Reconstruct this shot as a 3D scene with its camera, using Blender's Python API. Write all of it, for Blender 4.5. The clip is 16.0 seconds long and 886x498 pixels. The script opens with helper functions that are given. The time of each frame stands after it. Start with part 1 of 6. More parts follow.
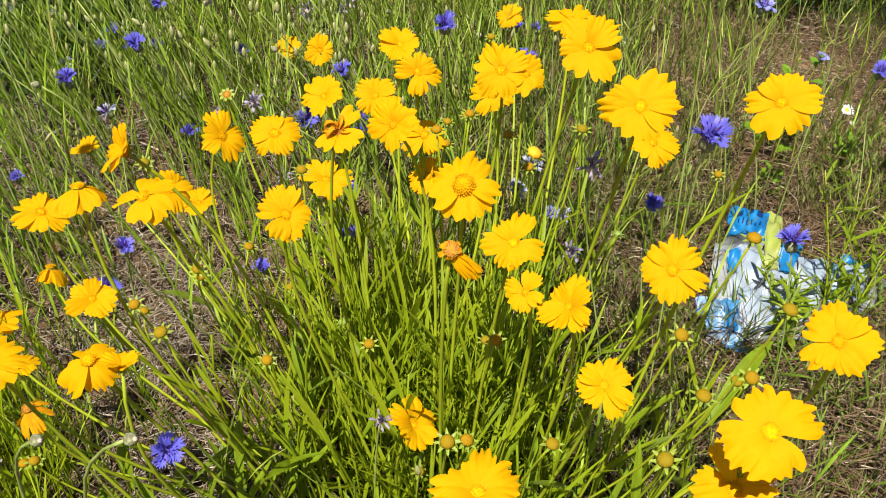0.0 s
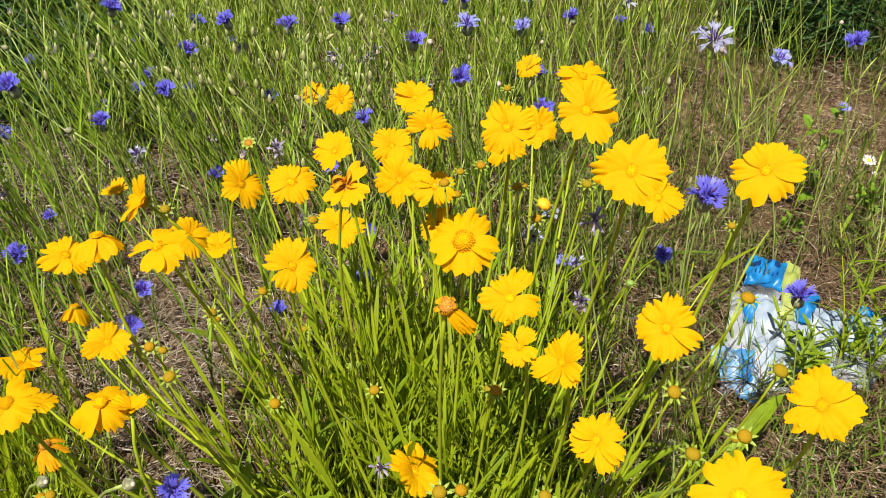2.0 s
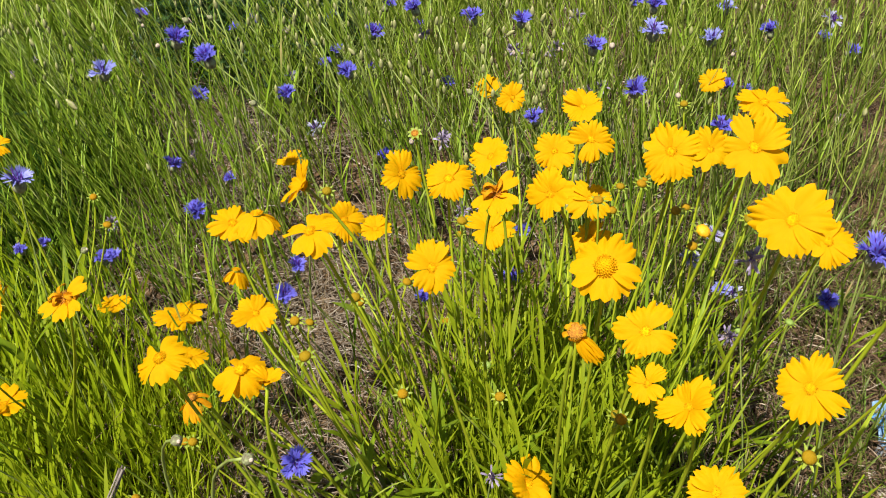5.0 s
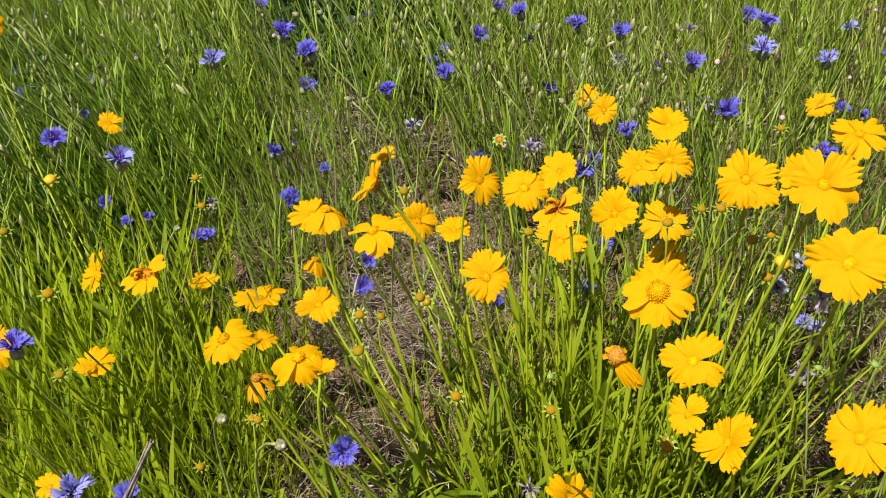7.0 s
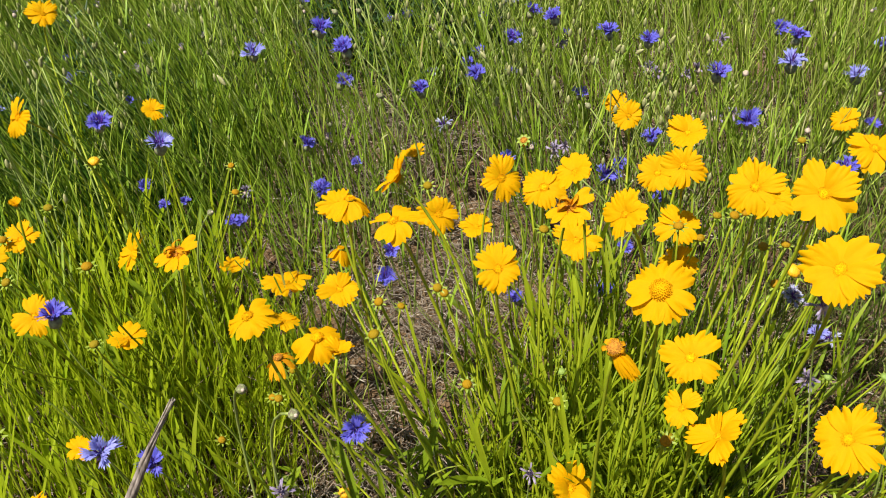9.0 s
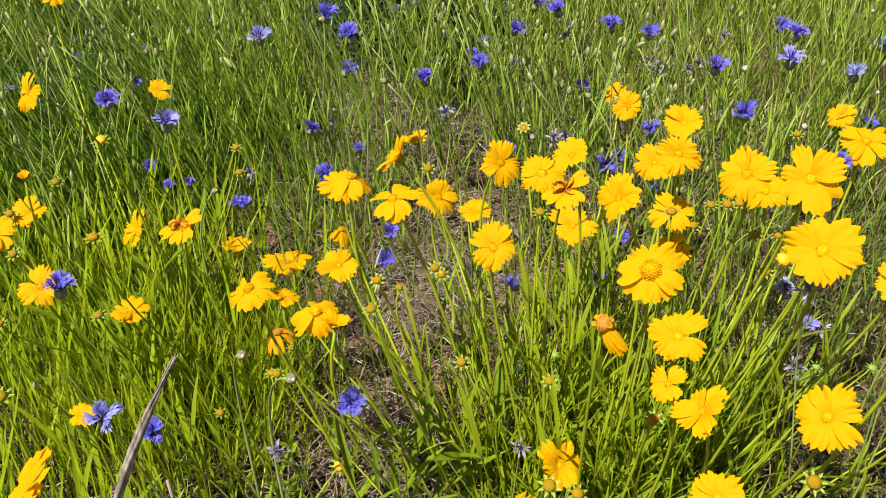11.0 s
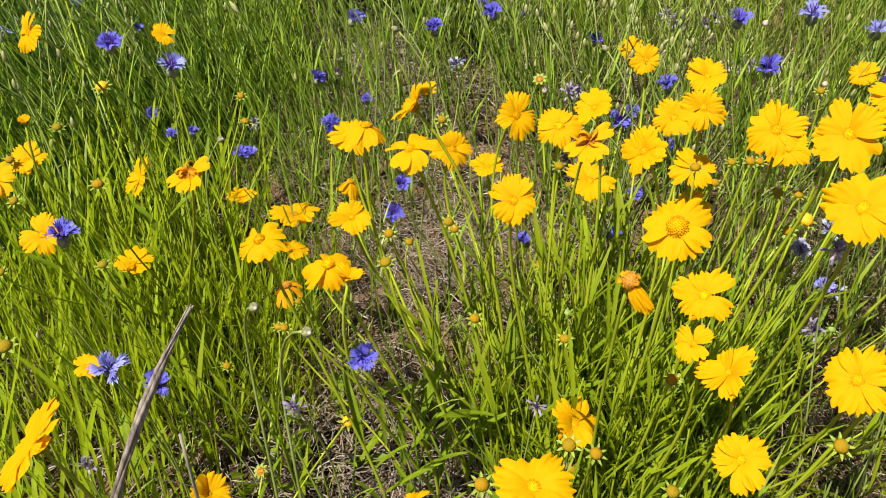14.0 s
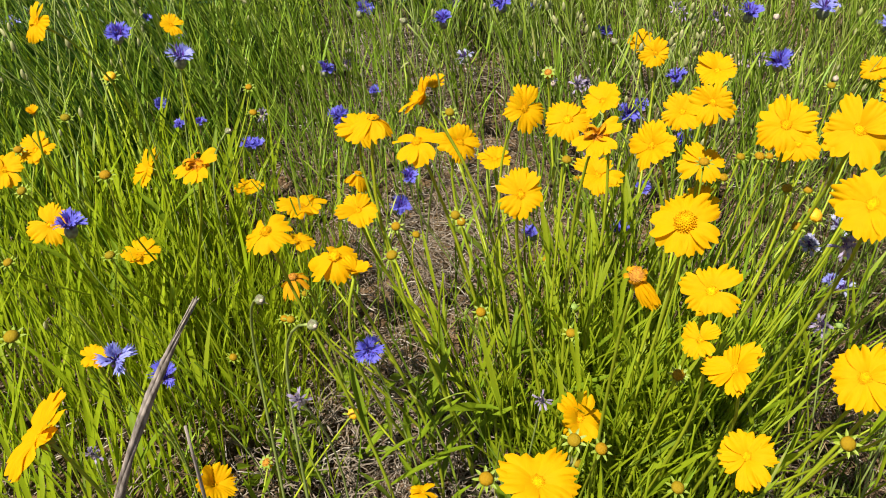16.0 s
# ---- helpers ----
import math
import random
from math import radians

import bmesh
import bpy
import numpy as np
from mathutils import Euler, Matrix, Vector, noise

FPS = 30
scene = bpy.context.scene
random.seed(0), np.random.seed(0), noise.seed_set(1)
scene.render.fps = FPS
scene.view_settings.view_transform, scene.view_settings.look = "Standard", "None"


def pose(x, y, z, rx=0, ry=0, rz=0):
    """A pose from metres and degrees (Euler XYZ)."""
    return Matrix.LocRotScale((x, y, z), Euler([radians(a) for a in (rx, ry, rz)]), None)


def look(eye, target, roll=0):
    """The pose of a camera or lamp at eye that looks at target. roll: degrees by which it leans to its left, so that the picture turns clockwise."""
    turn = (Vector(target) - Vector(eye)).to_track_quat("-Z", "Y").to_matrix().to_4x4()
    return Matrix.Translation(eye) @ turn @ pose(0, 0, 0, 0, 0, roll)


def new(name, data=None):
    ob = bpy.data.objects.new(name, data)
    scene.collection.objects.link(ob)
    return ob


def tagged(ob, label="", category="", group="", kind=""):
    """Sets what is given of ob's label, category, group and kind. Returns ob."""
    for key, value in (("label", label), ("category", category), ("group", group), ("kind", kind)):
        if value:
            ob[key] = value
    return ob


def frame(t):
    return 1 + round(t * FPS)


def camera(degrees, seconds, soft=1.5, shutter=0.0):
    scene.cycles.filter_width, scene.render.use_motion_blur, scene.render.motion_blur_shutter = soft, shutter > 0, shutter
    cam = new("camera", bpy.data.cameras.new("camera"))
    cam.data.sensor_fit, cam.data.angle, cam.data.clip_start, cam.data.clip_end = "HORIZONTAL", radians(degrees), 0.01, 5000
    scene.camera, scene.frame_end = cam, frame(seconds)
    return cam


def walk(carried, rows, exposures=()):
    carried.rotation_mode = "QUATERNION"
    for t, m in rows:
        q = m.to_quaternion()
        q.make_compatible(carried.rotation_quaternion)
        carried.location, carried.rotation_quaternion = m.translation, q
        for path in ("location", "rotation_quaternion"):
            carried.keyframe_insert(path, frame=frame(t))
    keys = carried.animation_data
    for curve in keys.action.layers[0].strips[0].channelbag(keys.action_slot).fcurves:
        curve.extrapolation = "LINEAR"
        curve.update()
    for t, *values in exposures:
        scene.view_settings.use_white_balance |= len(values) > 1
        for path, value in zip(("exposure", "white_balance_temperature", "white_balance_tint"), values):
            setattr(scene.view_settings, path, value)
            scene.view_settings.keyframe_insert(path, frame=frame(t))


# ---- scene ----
cam = camera(54.8, 16.0, soft=1.0)
PATH = [
    (0, (-0.0000, -0.0000, 0.8882), (-0.0000, 0.7880, 0.2725), -0.00),
    (0.5, (0.0126, 0.0030, 0.8975), (0.0147, 0.7967, 0.2893), -0.08),
    (1, (0.0224, -0.0005, 0.9037), (0.0250, 0.8001, 0.3046), -0.15),
    (1.5, (0.0313, -0.0071, 0.9117), (0.0110, 0.8002, 0.3219), -0.62),
    (2, (0.0277, -0.0072, 0.9138), (-0.0133, 0.8036, 0.3299), -0.64),
    (2.5, (0.0202, -0.0016, 0.9190), (-0.0387, 0.8096, 0.3373), -0.46),
    (3, (0.0076, -0.0079, 0.9199), (-0.0870, 0.7988, 0.3365), -0.88),
    (3.5, (0.0125, -0.0047, 0.9288), (-0.1087, 0.7965, 0.3427), -0.65),
    (4, (0.0229, -0.0033, 0.9281), (-0.1324, 0.7901, 0.3396), -0.77),
    (4.5, (0.0322, 0.0051, 0.9315), (-0.1620, 0.7840, 0.3353), -1.06),
    (4.7, (0.0375, 0.0071, 0.9316), (-0.1705, 0.7819, 0.3346), -1.09),
    (6.8, (0.0849, 0.0226, 0.9451), (-0.2585, 0.7473, 0.3477), -1.86),
    (7, (0.0885, 0.0217, 0.9464), (-0.2615, 0.7428, 0.3485), -1.79),
    (7.5, (0.0885, 0.0113, 0.9544), (-0.2695, 0.7276, 0.3554), -1.60),
    (8, (0.1037, 0.0041, 0.9546), (-0.2724, 0.7139, 0.3591), -1.68),
    (8.2, (0.1070, 0.0027, 0.9560), (-0.2728, 0.7111, 0.3610), -1.50),
    (10.3, (0.1343, -0.0108, 0.9616), (-0.2583, 0.6878, 0.3633), -0.12),
    (10.5, (0.1353, -0.0142, 0.9615), (-0.2586, 0.6846, 0.3644), 0.01),
    (11, (0.1339, -0.0213, 0.9592), (-0.2526, 0.6790, 0.3591), 0.43),
    (11.5, (0.1296, -0.0233, 0.9555), (-0.2472, 0.6761, 0.3481), 0.88),
    (12, (0.1256, -0.0278, 0.9492), (-0.2419, 0.6712, 0.3359), 1.31),
    (12.5, (0.1254, -0.0320, 0.9488), (-0.2360, 0.6632, 0.3274), 1.45),
    (13, (0.1191, -0.0257, 0.9464), (-0.2439, 0.6632, 0.3188), 1.47),
    (13.5, (0.1172, -0.0203, 0.9436), (-0.2472, 0.6634, 0.3113), 1.58),
    (14, (0.1098, -0.0161, 0.9408), (-0.2575, 0.6601, 0.3021), 1.61),
    (14.5, (0.1061, -0.0138, 0.9373), (-0.2641, 0.6573, 0.2951), 1.61),
    (15, (0.1068, -0.0162, 0.9412), (-0.2635, 0.6527, 0.2967), 1.72),
    (15.5, (0.1083, -0.0173, 0.9402), (-0.2645, 0.6510, 0.2965), 1.59),
    (16, (0.1095, -0.0139, 0.9408), (-0.2622, 0.6528, 0.2948), 1.62),
]
walk(cam, [(t, look(eye, target, roll)) for t, eye, target, roll in PATH],
     ((0, 0.92), (3, 0.92), (4.5, 0.88), (7, 0.80), (8.2, 0.80), (10.3, 0.93), (12, 0.94), (16, 0.92)))

# ---- sky and sun ----
SUN_TO = Vector((-0.17, -0.43, 0.88)).normalized()
world = bpy.data.worlds.new("sky")
scene.world = world
world.use_nodes = True
sky = world.node_tree.nodes.new("ShaderNodeTexSky")
sky.sky_type = 'NISHITA'
sky.sun_disc = False
sky.sun_elevation = math.asin(SUN_TO.z)
sky.sun_rotation = math.atan2(SUN_TO.x, SUN_TO.y)
background = world.node_tree.nodes["Background"]
background.inputs[1].default_value = 0.05
world.node_tree.links.new(sky.outputs[0], background.inputs[0])
sun_data = bpy.data.lights.new("sun", 'SUN')
sun_data.energy, sun_data.angle, sun_data.color = 5.0, radians(0.53), (1.0, 0.95, 0.85)
sun = new("sun", sun_data)
sun.matrix_world = look(SUN_TO * 20, (0, 0, 0))

# ---- materials ----
def nodes_of(name):
    m = bpy.data.materials.new(name)
    m.use_nodes = True
    return m, m.node_tree.nodes, m.node_tree.links


def mixed(nodes, links, fac, a, b):
    """A colour mix node; fac, a and b are sockets, colours or numbers."""
    n = nodes.new("ShaderNodeMix")
    n.data_type = 'RGBA'
    for socket, value in ((n.inputs[0], fac), (n.inputs[6], a), (n.inputs[7], b)):
        if isinstance(value, bpy.types.NodeSocket):
            links.new(value, socket)
        elif isinstance(value, tuple):
            socket.default_value = (*value, 1)
        else:
            socket.default_value = value
    return n.outputs[2]


def noise_at(nodes, links, scale, stretch=(1, 1, 1), detail=3.0):
    co = nodes.new("ShaderNodeTexCoord")
    mp = nodes.new("ShaderNodeMapping")
    mp.inputs["Scale"].default_value = stretch
    tx = nodes.new("ShaderNodeTexNoise")
    tx.inputs["Scale"].default_value, tx.inputs["Detail"].default_value = scale, detail
    links.new(co.outputs["Object"], mp.inputs[0])
    links.new(mp.outputs[0], tx.inputs["Vector"])
    return tx.outputs["Fac"]


def ramp(nodes, links, value, lo, hi):
    n = nodes.new("ShaderNodeMapRange")
    n.inputs["From Min"].default_value, n.inputs["From Max"].default_value = lo, hi
    links.new(value, n.inputs["Value"])
    return n.outputs[0]


def plant(name, a, b, glow=0.3, rough=0.5, scale=40.0, stretch=(1, 1, 1), by="island", bump=0.25, third=None, spec=0.3, share=0.2):
    """Thin plant tissue: two tones that vary from piece to piece, grain within a piece, and light let through."""
    m, nodes, links = nodes_of(name)
    p = nodes["Principled BSDF"]
    if by == "island":
        pick = nodes.new("ShaderNodeNewGeometry").outputs["Random Per Island"]
    else:
        pick = nodes.new("ShaderNodeObjectInfo").outputs["Random"]
    grain = noise_at(nodes, links, scale, stretch)
    col = mixed(nodes, links, pick, a, b)
    if third:
        col = mixed(nodes, links, ramp(nodes, links, pick, 1.0 - share, 1.15 - share), col, third)
    dark = tuple(0.62 * c for c in a)
    col = mixed(nodes, links, ramp(nodes, links, grain, 0.72, 0.38), col, dark)
    links.new(col, p.inputs["Base Color"])
    p.inputs["Roughness"].default_value = rough
    p.inputs["Specular IOR Level"].default_value = spec
    bp = nodes.new("ShaderNodeBump")
    bp.inputs["Strength"].default_value, bp.inputs["Distance"].default_value = bump, 0.001
    links.new(grain, bp.inputs["Height"])
    links.new(bp.outputs[0], p.inputs["Normal"])
    if glow:
        tr = nodes.new("ShaderNodeBsdfTranslucent")
        links.new(col, tr.inputs[0])
        mx = nodes.new("ShaderNodeMixShader")
        mx.inputs[0].default_value = glow
        links.new(p.outputs[0], mx.inputs[1])
        links.new(tr.outputs[0], mx.inputs[2])
        links.new(mx.outputs[0], nodes["Material Output"].inputs[0])
    return m


def petal_material(name, tip, base, glow):
    """Ray petal: fine lengthwise veins, warmer towards its base."""
    m, nodes, links = nodes_of(name)
    p = nodes["Principled BSDF"]
    vein = noise_at(nodes, links, 9.0, (0.5, 7, 1), 2.0)
    blot = noise_at(nodes, links, 2.5, (1, 1, 1), 2.0)
    co = nodes.new("ShaderNodeTexCoord")
    sep = nodes.new("ShaderNodeSeparateXYZ")
    links.new(co.outputs["Object"], sep.inputs[0])
    col = mixed(nodes, links, ramp(nodes, links, sep.outputs[0], 0.5, 0.12), tip, base)
    col = mixed(nodes, links, ramp(nodes, links, blot, 0.62, 0.8), col, base)
    pick = nodes.new("ShaderNodeObjectInfo").outputs["Random"]
    col = mixed(nodes, links, ramp(nodes, links, pick, 0.0, 2.6), col, base)
    col = mixed(nodes, links, ramp(nodes, links, vein, 0.75, 0.25), col, tuple(0.9 * c for c in tip))
    links.new(col, p.inputs["Base Color"])
    p.inputs["Roughness"].default_value = 0.7
    p.inputs["Specular IOR Level"].default_value = 0.08
    bp = nodes.new("ShaderNodeBump")
    bp.inputs["Strength"].default_value, bp.inputs["Distance"].default_value = 0.06, 0.02
    links.new(vein, bp.inputs["Height"])
    links.new(bp.outputs[0], p.inputs["Normal"])
    tr = nodes.new("ShaderNodeBsdfTranslucent")
    links.new(col, tr.inputs[0])
    mx = nodes.new("ShaderNodeMixShader")
    mx.inputs[0].default_value = glow
    links.new(p.outputs[0], mx.inputs[1])
    links.new(tr.outputs[0], mx.inputs[2])
    links.new(mx.outputs[0], nodes["Material Output"].inputs[0])
    return m


def soil_material():
    """Dry soil, dark and crumbly, with one trodden patch of pale sandy soil."""
    m, nodes, links = nodes_of("dry_soil")
    p = nodes["Principled BSDF"]
    big, mid, fine = (noise_at(nodes, links, s, (1, 1, 1), d) for s, d in ((3.0, 4), (30.0, 5), (220.0, 3)))
    col = mixed(nodes, links, ramp(nodes, links, big, 0.35, 0.65), (0.060, 0.033, 0.017), (0.185, 0.115, 0.058))
    col = mixed(nodes, links, ramp(nodes, links, mid, 0.4, 0.7), col, (0.035, 0.025, 0.018))
    col = mixed(nodes, links, ramp(nodes, links, fine, 0.55, 0.75), col, (0.27, 0.20, 0.12))
    far = nodes.new("ShaderNodeVectorMath")
    far.operation = 'DISTANCE'
    far.inputs[1].default_value = (1.02, 1.72, 0.0)
    links.new(nodes.new("ShaderNodeTexCoord").outputs["Object"], far.inputs[0])
    rim = nodes.new("ShaderNodeMath")
    rim.operation = 'MULTIPLY_ADD'
    links.new(mid, rim.inputs[0])
    rim.inputs[1].default_value = 0.35
    links.new(far.outputs["Value"], rim.inputs[2])
    sand = mixed(nodes, links, ramp(nodes, links, fine, 0.35, 0.7), (0.24, 0.155, 0.080), (0.42, 0.31, 0.18))
    col = mixed(nodes, links, ramp(nodes, links, rim.outputs[0], 0.70, 0.45), col, sand)
    links.new(col, p.inputs["Base Color"])
    p.inputs["Roughness"].default_value = 0.95
    p.inputs["Specular IOR Level"].default_value = 0.1
    add = nodes.new("ShaderNodeMath")
    links.new(mid, add.inputs[0])
    links.new(fine, add.inputs[1])
    bp = nodes.new("ShaderNodeBump")
    bp.inputs["Strength"].default_value, bp.inputs["Distance"].default_value = 0.8, 0.006
    links.new(add.outputs[0], bp.inputs["Height"])
    links.new(bp.outputs[0], p.inputs["Normal"])
    return m


def hard(name, a, b, rough=0.7, scale=60.0, stretch=(1, 1, 1), bump=0.4, spec=0.3, by=""):
    """A solid surface of two tones with grain and relief."""
    m, nodes, links = nodes_of(name)
    p = nodes["Principled BSDF"]
    grain = noise_at(nodes, links, scale, stretch, 5.0)
    col = mixed(nodes, links, ramp(nodes, links, grain, 0.35, 0.65), a, b)
    if by:
        pick = nodes.new("ShaderNodeObjectInfo").outputs["Random"]
        col = mixed(nodes, links, ramp(nodes, links, pick, 0, 1.6), col, tuple(0.5 * c for c in a))
    links.new(col, p.inputs["Base Color"])
    p.inputs["Roughness"].default_value = rough
    p.inputs["Specular IOR Level"].default_value = spec
    bp = nodes.new("ShaderNodeBump")
    bp.inputs["Strength"].default_value, bp.inputs["Distance"].default_value = bump, 0.002
    links.new(grain, bp.inputs["Height"])
    links.new(bp.outputs[0], p.inputs["Normal"])
    return m


def film_material():
    """Clear crinkled plastic film: mostly see-through, milky along the creases, with sharp glints."""
    m, nodes, links = nodes_of("clear_film")
    p = nodes["Principled BSDF"]
    grain = noise_at(nodes, links, 16.0, (1, 1, 1), 3.0)
    p.inputs["Base Color"].default_value = (0.55, 0.57, 0.60, 1)
    p.inputs["Roughness"].default_value = 0.15
    p.inputs["IOR"].default_value = 1.5
    tr = nodes.new("ShaderNodeBsdfTransparent")
    tr.inputs[0].default_value = (0.90, 0.92, 0.94, 1)
    bp = nodes.new("ShaderNodeBump")
    bp.inputs["Strength"].default_value, bp.inputs["Distance"].default_value = 0.12, 0.006
    links.new(grain, bp.inputs["Height"])
    links.new(bp.outputs[0], p.inputs["Normal"])
    mx = nodes.new("ShaderNodeMixShader")
    n = nodes.new("ShaderNodeMapRange")
    n.inputs["From Min"].default_value, n.inputs["From Max"].default_value = 0.35, 0.75
    n.inputs["To Min"].default_value, n.inputs["To Max"].default_value = 0.06, 0.42
    links.new(grain, n.inputs["Value"])
    links.new(n.outputs[0], mx.inputs[0])
    links.new(tr.outputs[0], mx.inputs[1])
    links.new(p.outputs[0], mx.inputs[2])
    links.new(mx.outputs[0], nodes["Material Output"].inputs[0])
    return m


def bud_material():
    """Bud skin: olive below, ripening to orange-brown at the top, with fine seams."""
    m, nodes, links = nodes_of("bud_skin")
    p = nodes["Principled BSDF"]
    grain = noise_at(nodes, links, 2.0, (6, 6, 0.6), 3.0)
    sep = nodes.new("ShaderNodeSeparateXYZ")
    links.new(nodes.new("ShaderNodeTexCoord").outputs["Object"], sep.inputs[0])
    pick = nodes.new("ShaderNodeObjectInfo").outputs["Random"]
    col = mixed(nodes, links, pick, (0.31, 0.165, 0.003), (0.21, 0.165, 0.006))
    col = mixed(nodes, links, ramp(nodes, links, sep.outputs[2], 0.35, -0.2), col, (0.14, 0.16, 0.015))
    col = mixed(nodes, links, ramp(nodes, links, grain, 0.5, 0.8), col, (0.18, 0.09, 0.008))
    links.new(col, p.inputs["Base Color"])
    p.inputs["Roughness"].default_value = 0.6
    p.inputs["Specular IOR Level"].default_value = 0.1
    bp = nodes.new("ShaderNodeBump")
    bp.inputs["Strength"].default_value, bp.inputs["Distance"].default_value = 0.3, 0.02
    links.new(grain, bp.inputs["Height"])
    links.new(bp.outputs[0], p.inputs["Normal"])
    return m


SOIL = soil_material()
PETAL = petal_material("yellow_petal", (0.78, 0.425, 0.001), (0.76, 0.365, 0.001), 0.45)
PETAL_OLD = petal_material("ageing_petal", (0.70, 0.33, 0.004), (0.45, 0.15, 0.01), 0.3)
DISC = hard("flower_disc", (0.72, 0.39, 0.002), (0.60, 0.27, 0.002), 0.9, 3.0, bump=0.2, spec=0.05, by="o")
DISC_OLD = hard("withered_disc", (0.50, 0.24, 0.02), (0.30, 0.11, 0.012), 0.85, 3.0, bump=0.3)
BRACT = plant("green_bract", (0.34, 0.42, 0.05), (0.22, 0.32, 0.035), 0.2, by="object", scale=3.0)
BUD = bud_material()
BUD_GREEN = hard("green_bud_skin", (0.22, 0.30, 0.06), (0.14, 0.22, 0.04), 0.5, 2.0, (6, 6, 0.6), 0.3)
BUD_GOLD = hard("opening_bud_skin", (0.80, 0.42, 0.01), (0.62, 0.26, 0.01), 0.5, 2.0, (6, 6, 0.6), 0.3)
STEM = plant("coreopsis_stem", (0.40, 0.46, 0.02), (0.28, 0.36, 0.018), 0.12, 0.45, 60.0, (1, 1, 0.1), "object", 0.15)
LEAF = plant("coreopsis_leaf", (0.26, 0.36, 0.012), (0.15, 0.255, 0.012), 0.40, 0.55, 6.0, (4, 4, 0.5), "object", 0.3, (0.19, 0.25, 0.06), 0.2)
LEAF_PALE = plant("pale_leaf", (0.26, 0.34, 0.12), (0.22, 0.32, 0.08), 0.3, 0.5, 6.0, (4, 4, 0.5), "object", 0.3)
# Brighter than SHOOT_ONE: stronger light on the left growth is put into this colour.
SHOOT_LIT = plant("coreopsis_shoots_lit", (0.48, 0.58, 0.014), (0.30, 0.44, 0.012), 0.55, 0.45, 60.0, (1, 1, 0.2), "island", 0.15)
SHOOT_ONE = plant("coreopsis_shoot", (0.42, 0.51, 0.014), (0.22, 0.36, 0.011), 0.48, 0.5, 6.0, (1, 1, 0.2), "object", 0.15)
STALK = plant("cornflower_stalks", (0.19, 0.32, 0.014), (0.48, 0.55, 0.075), 0.2, 0.5, 60.0, (1, 1, 0.15), "island", 0.15, (0.33, 0.27, 0.10), 0.3, 0.16)
STALK_PALE = plant("branched_stalk", (0.38, 0.47, 0.07), (0.52, 0.58, 0.15), 0.2, 0.55, 60.0, (1, 1, 0.15), "island", 0.2, (0.40, 0.36, 0.20))
STALK_ONE = plant("cornflower_stem", (0.32, 0.40, 0.09), (0.40, 0.47, 0.15), 0.15, 0.55, 60.0, (1, 1, 0.15), "object", 0.2)
GRASS = plant("meadow_grass", (0.17, 0.31, 0.010), (0.31, 0.43, 0.02), 0.35, 0.45, 50.0, (1, 1, 0.2), "island", 0.15, (0.25, 0.25, 0.07))
# Near-black green: deep shade is put into this leaf colour.
SHADE_LEAF = plant("shaded_shrub_leaf", (0.03, 0.075, 0.014), (0.06, 0.12, 0.018), 0.2, 0.5, 80.0, by="island")
# Darker than GRASS: the shade of the hollow is put into the colour.
SHADE_GRASS = plant("deep_grass", (0.035, 0.095, 0.007), (0.11, 0.22, 0.012), 0.3, 0.5, 50.0, (1, 1, 0.2), "island", 0.15)
BLADE = plant("short_blade", (0.13, 0.215, 0.018), (0.21, 0.28, 0.03), 0.3, 0.5, 6.0, (4, 4, 0.5), "object", 0.2)
HERB = plant("herb_leaf", (0.20, 0.34, 0.02), (0.13, 0.27, 0.02), 0.35, 0.45, 8.0, by="object")
STRAW_STEM = plant("dry_stems", (0.25, 0.18, 0.09), (0.13, 0.085, 0.045), 0.1, 0.7, 60.0, (1, 1, 0.2), "island", 0.3)
STRAW_PALE = plant("pale_straw", (0.33, 0.26, 0.19), (0.055, 0.036, 0.022), 0.0, 0.75, 90.0, (1, 1, 1), "island", 0.3, (0.62, 0.56, 0.47), share=0.24)
STRAW = plant("dry_straw", (0.195, 0.120, 0.062), (0.042, 0.022, 0.011), 0.0, 0.75, 90.0, (1, 1, 1), "island", 0.3, (0.52, 0.43, 0.31), share=0.30)
CRUMB = plant("litter", (0.25, 0.17, 0.10), (0.12, 0.08, 0.05), 0.0, 0.9, 90.0, (1, 1, 1), "island", 0.3, (0.45, 0.37, 0.28))
STICK = hard("weathered_stick", (0.46, 0.40, 0.33), (0.24, 0.19, 0.15), 0.85, 40.0, (3, 3, 0.3), 0.6)
GREY_STALK = hard("grey_dry_stalk", (0.30, 0.25, 0.21), (0.10, 0.08, 0.065), 0.85, 50.0, (5, 5, 0.4), 0.9)
STONE = hard("stone", (0.50, 0.44, 0.37), (0.33, 0.28, 0.23), 0.85, 45.0, by="o")
FLORET = plant("blue_floret", (0.25, 0.24, 0.92), (0.17, 0.155, 0.78), 0.45, 0.5, 5.0, (1, 4, 1), "object", 0.2)
FLORET_PALE = plant("pale_floret", (0.40, 0.42, 0.92), (0.30, 0.31, 0.85), 0.3, 0.5, 5.0, (1, 4, 1), "object", 0.2)
FLORET_WHITE = plant("white_floret", (0.50, 0.50, 0.66), (0.38, 0.38, 0.62), 0.3, 0.5, 5.0, (1, 4, 1), "object", 0.2)
FLORET_DRY = plant("faded_floret", (0.42, 0.35, 0.48), (0.26, 0.20, 0.34), 0.2, 0.6, 5.0, (1, 4, 1), "object", 0.2)
INNER = plant("violet_inner_floret", (0.11, 0.02, 0.33), (0.17, 0.04, 0.42), 0.2, 0.5, 6.0, by="object")
INVOLUCRE = hard("scaly_involucre", (0.25, 0.28, 0.13), (0.12, 0.10, 0.06), 0.7, 4.0, (1, 1, 1), 0.5)
